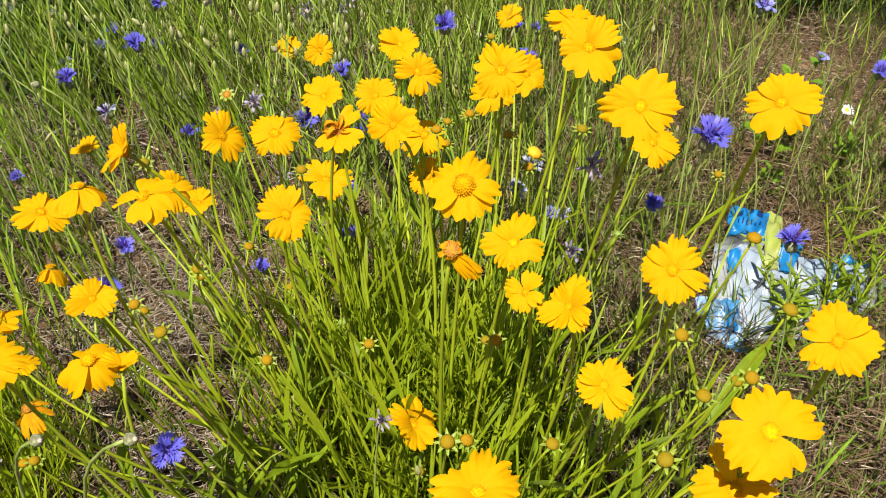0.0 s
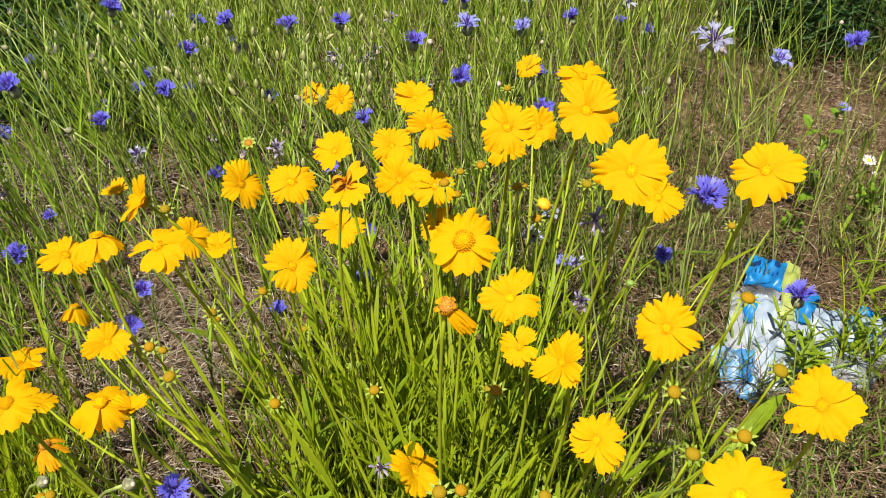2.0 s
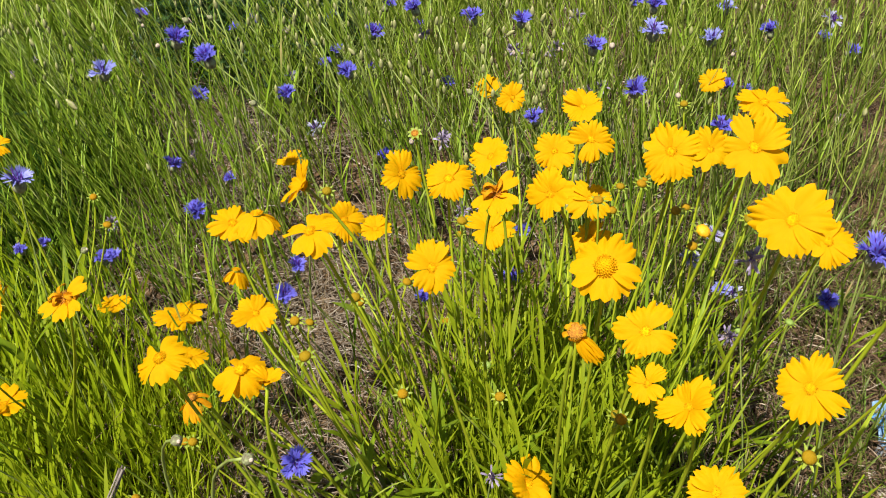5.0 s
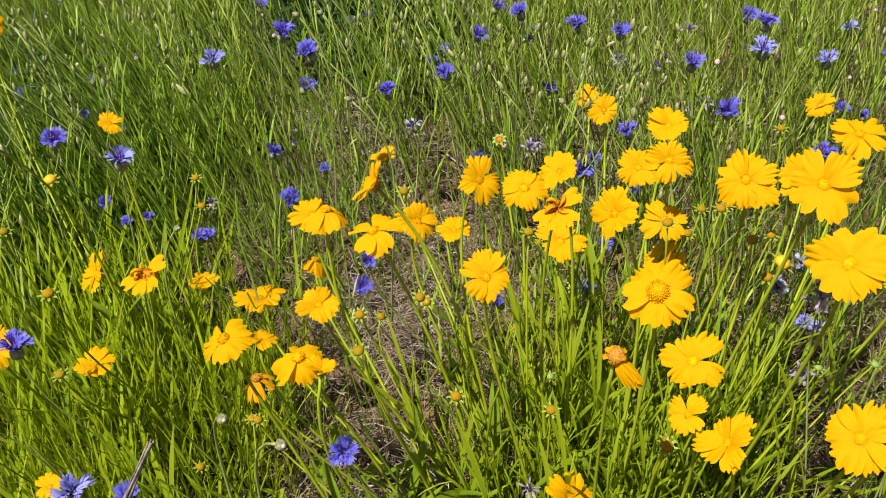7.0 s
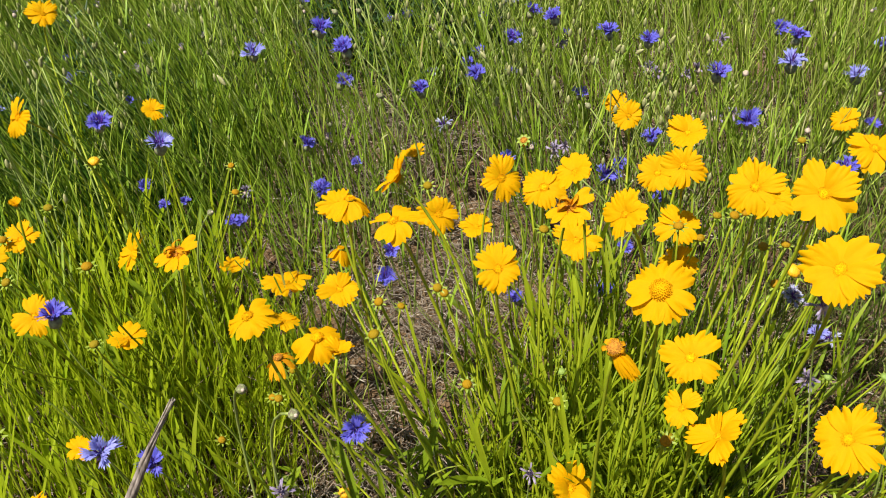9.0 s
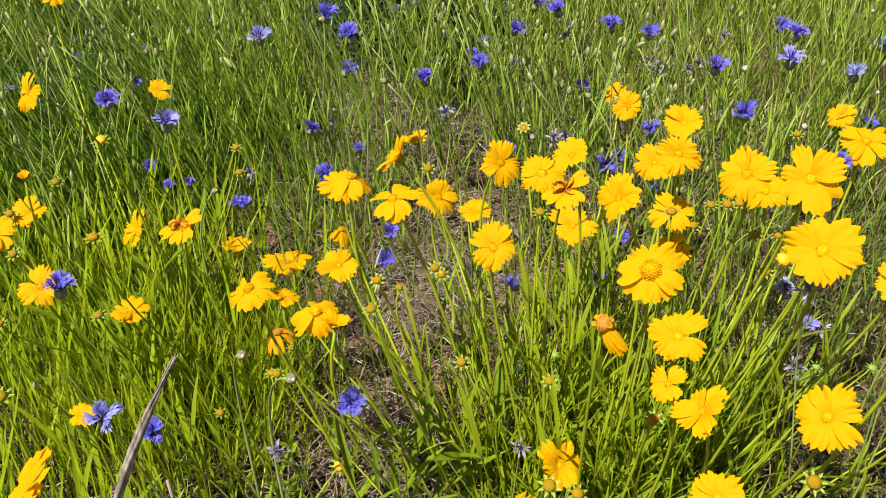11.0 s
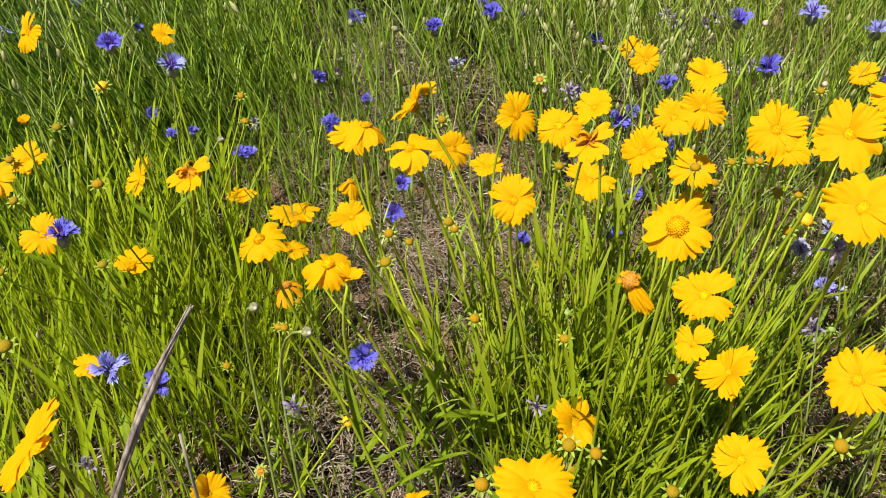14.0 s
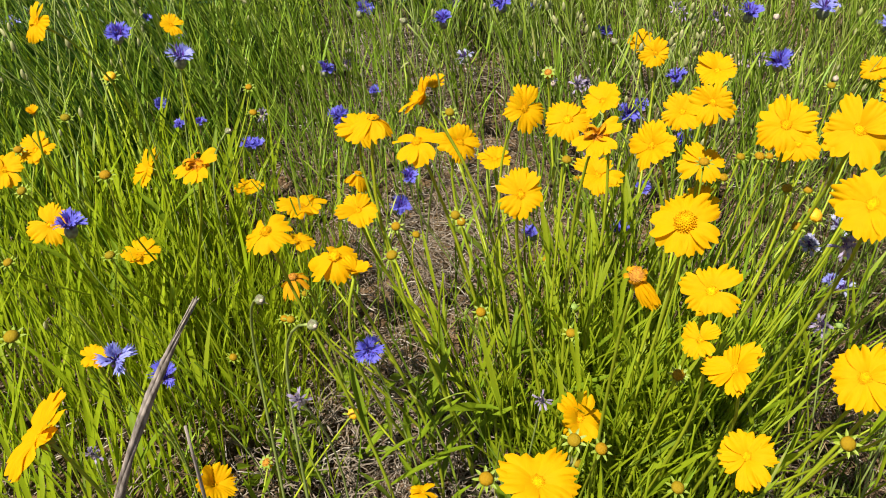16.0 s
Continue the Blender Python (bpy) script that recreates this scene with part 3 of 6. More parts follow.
def withered_head(x, y, z, kind, bx, by):
    label = {"curled": "withered coreopsis flower with curled brown-orange petals on a green stem",
             "hanging": "withered coreopsis head with one folded yellow petal hanging down",
             "small": "spent coreopsis head with a rusty centre and green bracts"}[kind]
    root = root_of("withered_coreopsis", bx, by, label, "flower", "withered coreopsis heads")
    stem_part(root, x, y, z, -60, 25, bx, by, 0.0017, STEM)
    r = 0.022 if kind != "small" else 0.017
    m = head_matrix(x, y, z, -75 if kind == "hanging" else rng.uniform(-120, -60), 40 if kind == "hanging" else 30, bx, by, r)
    head = part("flower_head", RECEPTACLE, root, m)
    s = {"curled": 0.32, "hanging": 0.27, "small": 0.30}[kind]
    part("disc", DISC_DRY, head, Matrix.Translation((0, 0, 0.16 if kind == "hanging" else 0)) @ Matrix.Diagonal((s, s, s * (0.6 if kind == "hanging" else 1), 1)), "dry rust-brown centre")
    if kind == "hanging":
        for k in range(14):
            part("petal", PETALS_OLD[k % 4], head, Matrix.Rotation(k * 0.7 + rng.uniform(-0.2, 0.2), 4, 'Z') @ Matrix.Rotation(rng.uniform(-1.3, 0.0), 4, 'Y') @ Matrix.Diagonal((0.8, 0.45, 0.6, 1)), "shrivelled petal")
    part("calyx", CALYX if kind != "small" else CUP, head, Matrix.Translation((0, 0, -0.12)) @ Matrix.Diagonal((0.9, 0.9, 0.9, 1)))
    if kind == "curled":
        for k in range(15):
            part("petal", rng.choice(PETALS_OLD), head, Matrix.Rotation(k * 0.42 + rng.uniform(-0.3, 0.3), 4, 'Z') @ Matrix.Rotation(rng.uniform(-1.4, 0.3), 4, 'Y') @ Matrix.Rotation(rng.uniform(-1.2, 1.2), 4, 'X') @ Matrix.Diagonal((rng.uniform(0.9, 1.3), 0.4, 1.0, 1)), "shrivelled petal")
        for a in (-0.6, 0.3, 1.0, 2.4):
            part("petal", PETALS[2], head, Matrix.Rotation(a, 4, 'Z') @ Matrix.Rotation(-0.25, 4, 'Y') @ Matrix.Diagonal((1.15, 1.0, 1.1, 1)), "last flat yellow petal")
    elif kind == "hanging":
        for a, q, w in ((0.75, 1.0, 0.55), (0.98, 0.93, -0.6), (0.5, 0.85, 0.9)):
            part("petal", PETALS[1], head, Matrix.Rotation(a, 4, 'Z') @ Matrix.Rotation(0.28, 4, 'Y') @ Matrix.Rotation(w, 4, 'X') @ Matrix.Diagonal((1.45 * q, 0.72, 1.2, 1)), "folded yellow petal")
    else:
        for k in range(4):
            part("petal", PETALS_LIMP[k % 3], head, Matrix.Rotation(k * 1.6, 4, 'Z') @ Matrix.Diagonal((0.9, 0.9, 0.9, 1)))
    return root


def coreopsis_bud(x, y, z, dia, bx, by, kind=""):
    label = {"": "round olive-brown coreopsis bud with green sepals on a thin stem",
             "green": "small tight green coreopsis bud on a thin stem",
             "opening": "plump golden coreopsis bud about to open on a thin stem"}[kind]
    root = root_of("coreopsis_bud", bx, by, label, "flower bud", "coreopsis buds")
    heading, lean = rng.uniform(-150, 30), rng.uniform(5, 30)
    stem_part(root, x, y, z, heading, lean, bx, by, 0.0012, STEM, leaves=2)
    m = head_matrix(x, y, z, heading, lean, bx, by, dia / 2)
    bud = part("bud", {"": BUD_MESH, "green": BUD_MESH_GREEN, "opening": BUD_MESH_GOLD}[kind], root, m)
    part("sepal_whorl", SEPALS, bud, Matrix.Translation((0, 0, -0.38)))
    return root


def cornflower(x, y, z, heading, lean, dia, bx, by, kind=""):
    label = {"": "blue cornflower with fringed florets on a thin grey-green stem",
             "pale": "pale violet-blue cornflower with fringed florets on a thin stem",
             "white": "faded whitish cornflower with narrow florets on a thin stem",
             "spent": "spent cornflower head with drooping faded florets on a dry stem"}[kind]
    root = root_of("cornflower", bx, by, label, "flower", "cornflowers")
    r = 0.58 * dia
    stem_part(root, x, y, z, heading, lean, bx, by, 0.0009, STALK_ONE, 0.5)
    m = head_matrix(x, y, z, heading, lean, bx, by, r)
    head = part("flower_head", EGG_DRY if kind == "spent" else EGG_MESH, root, m)
    part("flower_centre", INNERS[kind], head, None, "dark violet inner florets")
    count = {"": 14, "pale": 12, "white": 9, "spent": 15}[kind]
    start = rng.uniform(0, 6.28)
    for k in range(count):
        a = start + 2 * math.pi * (k + rng.uniform(-0.25, 0.25)) / count
        tilt = {"": 25, "pale": 20, "white": 2, "spent": 15}[kind] + rng.uniform(-14, 14) * (4 if kind == "spent" else 1) + (16 if k % 3 == 0 else 0)
        q = rng.uniform(0.86, 1.06) * (0.8 if k % 3 == 0 else 1)
        part("floret", rng.choice(FLORETS[kind]), head, Matrix.Rotation(a, 4, 'Z') @ Matrix.Rotation(-radians(tilt), 4, 'Y') @ Matrix.Rotation(rng.uniform(-0.6, 0.6), 4, 'X') @ Matrix.Diagonal((q, q, q, 1)))
    return root

# ---- ground ----
def ground():
    """One sheet, fine near the flowers and ever coarser out to the horizon."""
    s = np.linspace(-1, 1, 241)
    reach = 1.6 * s + 900.0 * np.abs(s) ** 9 * np.sign(s)
    gx, gy = np.meshgrid(reach - 0.3, reach + 1.2)
    near = np.exp(-((gx + 0.3) ** 2 + (gy - 1.2) ** 2) / 30.0)
    gz = ground_z(gx, gy) * near
    for i, f in enumerate((31.0, 53.0, 83.0)):
        gz = gz + near * 0.0022 * np.sin(f * gx + 1.7 * i + 2 * np.sin(0.6 * f * gy)) * np.cos(0.9 * f * gy + i)
    v = np.stack((gx, gy, gz), axis=2).reshape(-1, 3)
    me = big_mesh("ground", v, np.array(grid_faces(241, 241)), SOIL)
    return tagged(new("ground", me), "dry brown soil with fine crumbs under the meadow plants", "ground", kind="structure")


ground()
npr = np.random.default_rng(7)


def blob(x, y, cx, cy, rx, ry):
    """1 in the middle of an oval patch, falling to 0 past its rim."""
    return np.exp(-(((x - cx) / rx) ** 2 + ((y - cy) / ry) ** 2) ** 2)


def thin_places(x, y):
    """How bare a place is: straw clearings, the trodden edge by the bag and the open soil."""
    bare = 0.55 * blob(x, y, -0.44, 0.98, 0.14, 0.20)
    bare = np.maximum(bare, 0.35 * blob(x, y, -0.74, 1.36, 0.15, 0.22))
    bare = np.maximum(bare, 0.55 * blob(x, y, -0.33, 0.58, 0.10, 0.17))
    bare = np.maximum(bare, 0.80 * blob(x, y, -0.20, 0.50, 0.16, 0.15))
    bare = np.maximum(bare, 0.80 * blob(x, y, 0.50, 1.05, 0.36, 0.42))
    bare = np.maximum(bare, 0.96 * blob(x, y, 0.98, 1.72, 0.38, 0.40))
    bare = np.maximum(bare, 0.93 * blob(x, y, 0.62, 1.07, 0.24, 0.17))
    bare = np.maximum(bare, 0.93 * blob(x, y, 0.42, 0.74, 0.22, 0.27))
    bare = np.maximum(bare, 0.80 * blob(x, y, 0.75, 0.60, 0.35, 0.30))
    bare = np.maximum(bare, 0.62 * blob(x, y, -1.12, 1.95, 0.30, 0.50))
    bare = np.maximum(bare, 0.85 * blob(x, y, -0.96, 1.62, 0.20, 0.30))
    bare = np.maximum(bare, 0.97 * blob(x, y, 0.05, 0.0, 0.30, 0.33))
    return bare


def clumps(x, y):
    """Uneven growth: dense tufts with gaps a hand wide between them."""
    s = np.sin(17 * x + 3 * np.sin(9 * y + 1)) * np.sin(19 * y + 2.5 * np.sin(11 * x)) + 0.6 * np.sin(41 * x - 29 * y + 2) * np.sin(37 * y + 23 * x)
    return np.clip(0.60 + 0.9 * s, 0.10, 1)


def scatter(n, x0, x1, y0, y1, keep):
    x, y = npr.uniform(x0, x1, n), npr.uniform(y0, y1, n)
    rim = 1 - ((x + 0.45) / 2.5) ** 4 - ((y - 1.5) / 1.85) ** 4 + 0.35 * np.sin(5 * x + 3 * y) * np.sin(4 * y - 6 * x + 1)
    ok = npr.random(n) < keep(x, y) * np.clip(1.6 * rim, 0, 1)
    return x[ok], y[ok]


def stalk_paths(x, y, height, lean_x, lean_y, k):
    """Upright stalks that lean and sway a little: (n, k, 3)."""
    n = len(x)
    t = np.linspace(0, 1, k)[None]
    lx = lean_x[:, None] * height[:, None]
    ly = lean_y[:, None] * height[:, None]
    ph = npr.uniform(0, 6.28, (n, 1))
    wob = 0.020 * np.sin(4 * t + ph) * height[:, None] * 3 * t
    px = x[:, None] + lx * t ** 1.6 + wob
    py = y[:, None] + ly * t ** 1.6 + wob * np.cos(ph)
    pz = ground_z(x, y)[:, None] - 0.006 + height[:, None] * t
    return np.stack((px, py, pz), axis=2)


def side_leaves(paths, per, length, width, lo, hi, rise, k=4):
    """Narrow leaves that leave their stalks: paths, widths and across vectors for ribbons_mesh."""
    n, m, _ = paths.shape
    who = np.repeat(np.arange(n), per)
    t = npr.uniform(lo, hi, len(who)) * (m - 1)
    i = np.minimum(t.astype(int), m - 2)
    f = (t - i)[:, None]
    start = paths[who, i] * (1 - f) + paths[who, i + 1] * f
    w = npr.uniform(0, 6.28, len(who))
    out = np.stack((np.cos(w), np.sin(w), np.zeros(len(who))), axis=1)
    ln = npr.uniform(0.5, 1.2, len(who)) * length
    up = npr.uniform(0.5, 1.3, len(who)) * rise
    u = np.linspace(0, 1, k)[None, :, None]
    p = start[:, None] + out[:, None] * (ln[:, None, None] * u * 0.7) + np.array((0, 0, 1.0)) * (ln * up)[:, None, None] * (u - 0.35 * u * u)
    shape = np.array([0.5, 1.0, 0.8, 0.1] if k == 4 else np.sin(np.linspace(0.3, 3.1, k)))
    wd = (width * npr.uniform(0.6, 1.2, len(who)))[:, None] * shape[None]
    return p, wd, np.stack((-out[:, 1], out[:, 0], np.zeros(len(who))), axis=1)


def tall_stalks():
    """The thicket of cornflower stalks behind and beside the clumps."""
    def keep(x, y):
        k = 0.36 + 0.64 * np.clip((y - 0.85 + 0.25 * np.clip(-x - 0.4, 0, 1)) / 0.45, 0, 1)
        k = np.maximum(k, 0.95 * np.clip((-x - 0.72) / 0.2, 0, 1) * (y > 0.35))
        k = k * (1 - 0.62 * np.clip((x + 0.1) / 0.5, 0, 1))
        k = k * (1 - 0.58 * blob(x, y, 0.18, 1.65, 0.75, 0.8))
        k = k * (1 - 0.93 * blob(x, y, -0.60, 0.55, 0.22, 0.22))
        k = k * (1 - 0.72 * blob(x, y, -1.22, 0.95, 0.30, 0.26))
        return k * (1 - thin_places(x, y)) * (y > 0.35) * np.maximum(clumps(x, y), np.clip((-x - 0.9) / 0.4, 0, 0.9))
    x, y = scatter(35000, -2.9, 1.9, 0.3, 3.4, keep)
    n = len(x)
    h = npr.uniform(0.22, 0.47, n) * (1 - 0.5 * blob(x, y, -0.90, 1.55, 0.16, 0.30)) * (1 - 0.25 * np.clip((1.1 - y) / 0.5, 0, 1))
    tilt = -0.06 - 0.22 * np.clip((0.1 - x) / 0.7, 0, 1)
    p = stalk_paths(x, y, h, tilt + npr.normal(0, 0.15, n), npr.normal(-0.04, 0.14, n), 6)
    r = (0.0007 + 0.0011 * npr.random(n) ** 1.6)[:, None] * np.linspace(1.25, 0.75, 6)[None]
    whole("cornflower_stalks", tubes_mesh("cornflower_stalks", p, r, STALK), "thicket of thin green cornflower stalks standing in the soil", "stalks", kind="stuff")
    q, w, a = side_leaves(p, 3, 0.060, 0.0016, 0.05, 0.9, 2.3)
    whole("stalk_leaves", ribbons_mesh("stalk_leaves", q, w, a, STALK), "narrow grey-green leaves along the cornflower stalks", "leaves", kind="stuff")
    # small closed buds on a share of the tips
    tips = p[npr.random(n) < 0.03, -1]
    path = tips[:, None] + np.array((0, 0, 1.0)) * np.array((-0.002, 0.0, 0.003, 0.006, 0.009, 0.011))[None, :, None]
    path[:, :, 0] += npr.normal(0, 0.0015, len(tips))[:, None] * np.arange(6)[None]
    rad = npr.uniform(0.7, 1.25, len(tips))[:, None] * np.array((0.0010, 0.0023, 0.0029, 0.0026, 0.0016, 0.0005))[None]
    whole("closed_buds", tubes_mesh("closed_buds", path, rad, STALK_TIP, 6), "small pale closed cornflower buds on stalk tips", "buds", kind="stuff")


BUD_SMALL = lathe_mesh("bud", [(0.0010, -0.002), (0.0024, 0.001), (0.0031, 0.004), (0.0027, 0.008), (0.0016, 0.011), (0.0006, 0.013)], 8, STALK_TIP, 0.04)


def branched_stalks():
    """Taller pale cornflower stalks with side branches and a bud on each tip."""
    def keep(x, y):
        k = np.maximum(np.clip((y - 1.0) / 0.3, 0, 1), 0.9 * np.clip((-x - 0.75) / 0.2, 0, 1)) * (1 - 0.8 * np.clip((x - 0.3) / 0.4, 0, 1))
        return k * (1 - 0.9 * thin_places(x, y)) * (y > 0.6)
    x, y = scatter(1250, -2.3, 1.2, 0.5, 2.6, keep)
    n = len(x)
    p = stalk_paths(x, y, npr.uniform(0.30, 0.48, n), -0.08 - 0.22 * np.clip((0.1 - x) / 0.7, 0, 1) + npr.normal(0, 0.16, n), npr.normal(-0.03, 0.15, n), 9)
    paths, radii = [p], [npr.uniform(0.0010, 0.0017, n)[:, None] * np.linspace(1.2, 0.7, 9)[None]]
    for lo, hi in ((3, 6), (4, 7), (5, 7)):
        j = npr.integers(lo, hi, n)
        s = p[np.arange(n), j]
        w, ln = npr.uniform(0, 6.28, n), npr.uniform(0.06, 0.15, n)
        u = np.linspace(0, 1, 9)[None]
        b = np.stack((s[:, 0:1] + (ln * np.cos(w))[:, None] * 0.55 * u ** 0.8, s[:, 1:2] + (ln * np.sin(w))[:, None] * 0.55 * u ** 0.8, s[:, 2:3] + ln[:, None] * (0.6 * u + 0.35 * u * u)), axis=2)
        paths.append(b)
        radii.append(npr.uniform(0.0006, 0.0010, n)[:, None] * np.linspace(1.2, 0.8, 9)[None])
    close = np.argsort((x + 0.55) ** 2 + (y - 0.9) ** 2)[:85]
    for i in close:
        base = p[i, 0]
        root = thing("cornflower_stalk", *base, "branched pale grey-green cornflower stalk with closed buds", "stalk", "cornflower stalks")
        v, f = tube(p[i] - base, radii[0][i], 5)
        part("stem", mesh_of("stem", v, f, STALK_ONE), root)
        for b, r in zip(paths[1:], radii[1:]):
            v, f = tube(b[i] - base, r[i], 4)
            twig = part("branch", mesh_of("branch", v, f, STALK_ONE), root)
            part("bud", BUD_SMALL, twig, Matrix.Translation(b[i, -1] - base) @ Matrix.Diagonal((s := npr.uniform(0.7, 1.2), s, s, 1)))
        part("bud", BUD_SMALL, root, Matrix.Translation(p[i, -1] - base) @ Matrix.Rotation(npr.normal(0, 0.3), 4, 'Y'))
    far = np.setdiff1d(np.arange(n), close)
    p = p[far]
    paths, radii = [b[far] for b in paths], [r[far] for r in radii]
    every = np.concatenate(paths)
    whole("branched_stalks", tubes_mesh("branched_stalks", every, np.concatenate(radii), STALK_PALE, 4), "branched pale grey-green cornflower stalks", "stalks", kind="stuff")
    q, wd, a = side_leaves(p, 3, 0.07, 0.0013, 0.1, 0.9, 2.0)
    whole("branch_leaves", ribbons_mesh("branch_leaves", q, wd, a, STALK_PALE), "narrow pale leaves on the branched stalks", "leaves", kind="stuff")
    tips = every[npr.random(len(every)) < 0.18, -1]
    path = tips[:, None] + np.array((0, 0, 1.0)) * np.array((-0.002, 0.0, 0.003, 0.006, 0.009, 0.011))[None, :, None]
    rad = npr.uniform(0.6, 1.2, len(tips))[:, None] * np.array((0.0010, 0.0023, 0.0029, 0.0026, 0.0016, 0.0005))[None]
    whole("tip_buds", tubes_mesh("tip_buds", path, rad, STALK_TIP, 6), "small pale closed buds on branch tips", "buds", kind="stuff")


def undergrowth():
    """Fine low grass between the stalks."""
    def keep(x, y):
        return (0.16 + 0.84 * np.clip((-x - 0.55) / 0.3, 0, 1)) * (1 - 0.97 * thin_places(x, y) ** 0.6) * (1 - 0.75 * blob(x, y, -0.72, 0.52, 0.32, 0.28)) * (y > 0.25) * (1 - 0.6 * np.clip((y - 0.9) / 0.4, 0, 1) * np.clip((x + 1.1) / 0.4, 0, 1))
    x, y = scatter(27000, -2.9, 1.9, 0.2, 3.3, keep)
    n = len(x)
    h = npr.uniform(0.05, 0.17, n) * (1 + 0.7 * np.clip((-x - 0.6) / 0.3, 0, 1))
    p = stalk_paths(x, y, h, npr.normal(-0.15, 0.35, n), npr.normal(0, 0.3, n), 5)
    w = npr.uniform(0.0007, 0.0016, n)[:, None] * np.array((0.8, 1.0, 0.95, 0.7, 0.08))[None]
    th = npr.uniform(0, 6.28, n)
    whole("low_grass", ribbons_mesh("low_grass", p, w, np.stack((np.cos(th), np.sin(th), 0 * th), axis=1), GRASS), "fine low green grass between the stalks", "grass", kind="stuff")


def leafy_meadow():
    """The lush narrow-leaved growth beside the yellow flowers."""
    def keep(x, y):
        k = blob(x, y, -0.72, 0.54, 0.26, 0.22)
        k = np.maximum(k, 0.35 * blob(x, y, -0.92, 0.70, 0.28, 0.22))
        k = np.maximum(k, 0.5 * blob(x, y, -0.62, 0.30, 0.22, 0.12))
        return np.maximum(k, 0.08 * ((x < -0.9) & (y < 1.3)))
    x, y = scatter(7500, -1.9, -0.25, 0.15, 1.4, keep)
    n = len(x)
    h = npr.uniform(0.09, 0.27, n)
    p = stalk_paths(x, y, h, npr.normal(-0.30, 0.18, n), npr.normal(0.30, 0.22, n), 7)
    w = npr.uniform(0.0017, 0.0040, n)[:, None] * np.array((0.5, 0.75, 0.95, 1.0, 0.9, 0.6, 0.05))[None]
    th = npr.normal(0.0, 0.5, n)
    # The leaf colour itself is brightened here, in place of more light.
    whole("long_grass_leaves", ribbons_mesh("long_grass_leaves", p, w, np.stack((np.cos(th), np.sin(th), 0 * th), axis=1), SHOOT_LIT), "lush narrow green leaves leaning together, coloured brighter to stand for stronger light", "leaves", kind="stuff")


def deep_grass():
    """Long soft grass that fills the hollow behind the lush growth, coloured dark for shade."""
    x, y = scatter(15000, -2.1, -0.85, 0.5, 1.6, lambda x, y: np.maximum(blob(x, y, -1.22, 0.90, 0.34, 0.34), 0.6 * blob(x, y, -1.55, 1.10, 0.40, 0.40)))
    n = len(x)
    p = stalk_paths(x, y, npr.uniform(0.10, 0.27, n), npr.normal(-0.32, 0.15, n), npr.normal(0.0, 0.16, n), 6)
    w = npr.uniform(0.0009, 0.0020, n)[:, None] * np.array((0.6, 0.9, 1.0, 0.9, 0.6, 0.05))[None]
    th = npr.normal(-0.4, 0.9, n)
    whole("deep_grass", ribbons_mesh("deep_grass", p, w, np.stack((np.cos(th), np.sin(th), 0 * th), axis=1), SHADE_GRASS), "long soft grass in a hollow, its dark green standing for shade", "grass", kind="stuff")


def shoot_mesh(seed):
    """One young shoot of unit height with its steep narrow leaves."""
    r = random.Random(seed)
    path = bezier((0, 0, 0), (r.uniform(-0.03, 0.03), r.uniform(-0.03, 0.03), 0.35), (r.uniform(-0.08, 0.08), r.uniform(-0.08, 0.08), 0.7), (r.uniform(-0.1, 0.1), r.uniform(-0.1, 0.1), 1), 8)
    verts, faces = tube(path, np.linspace(0.0056, 0.0030, 8), 4)
    for i in range(r.choice((2, 3, 4, 5, 6, 7, 8))):
        j, w, ln = r.randint(1, 6), r.uniform(0, 6.283), r.uniform(0.15, 0.33)
        out, o = np.array((math.cos(w), math.sin(w), 0)), len(verts)
        side, wid = np.array((-out[1], out[0], 0)), r.choice((0.004, 0.0055, 0.007, 0.0095))
        for k in range(6):
            u = k / 5
            p = path[j] + out * (0.50 * ln * u ** 1.2) + np.array((0, 0, ln * (u - 0.18 * u * u)))
            h = wid * math.sin(0.35 + 2.75 * u)
            verts += [p - side * h, p + out * 0.2 * h, p + side * h]
        faces += [tuple(o + q for q in f) for f in grid_faces(6, 3)]
    return mesh_of("shoot", verts, faces, SHOOT_ONE)


def shoots():
    """Young upright shoots round the coreopsis clumps, each a part of its tuft."""
    shapes = [shoot_mesh(k) for k in range(21)]
    for sx, sy, spread, n in ((-0.06, 0.67, 0.10, 145), (0.04, 0.64, 0.09, 120), (0.02, 0.55, 0.11, 120), (-0.04, 0.86, 0.12, 75), (0.09, 0.84, 0.10, 34),
                              (0.24, 0.58, 0.06, 12), (-0.36, 0.42, 0.08, 8), (-0.20, 0.74, 0.10, 20),
                              (-0.52, 0.66, 0.11, 80), (-0.62, 0.56, 0.12, 80), (-0.72, 0.66, 0.13, 75), (-0.50, 0.48, 0.10, 80), (-0.66, 0.40, 0.12, 75), (-0.84, 0.54, 0.13, 85), (-0.42, 0.56, 0.07, 16)):
        root = thing("shoot_tuft", sx, sy, float(ground_z(sx, sy)) - 0.008, "tuft of upright bright green coreopsis shoots with narrow leaves", "plant tuft", "coreopsis shoot tufts")
        for _ in range(n):
            x, y, h = rng.gauss(0, 0.55 * spread), rng.gauss(0, 0.55 * spread), rng.uniform(0.14, 0.36) * (0.72 if sx < -0.4 else 1)
            z = float(ground_z(sx + x, sy + y) - ground_z(sx, sy))
            girth = (0.06 + 0.78 * h) * (0.72 if sx < -0.4 else 1)
            part("shoot", rng.choice(shapes), root, Matrix.Translation((x, y, z)) @ Matrix.Rotation(1.0 * x + rng.gauss(0, 0.10), 4, 'Y') @ Matrix.Rotation(-0.8 * y + rng.gauss(0, 0.09), 4, 'X')
                 @ Matrix.Rotation(rng.uniform(0, 6.283), 4, 'Z') @ Matrix.Diagonal((girth, girth, h, 1)))


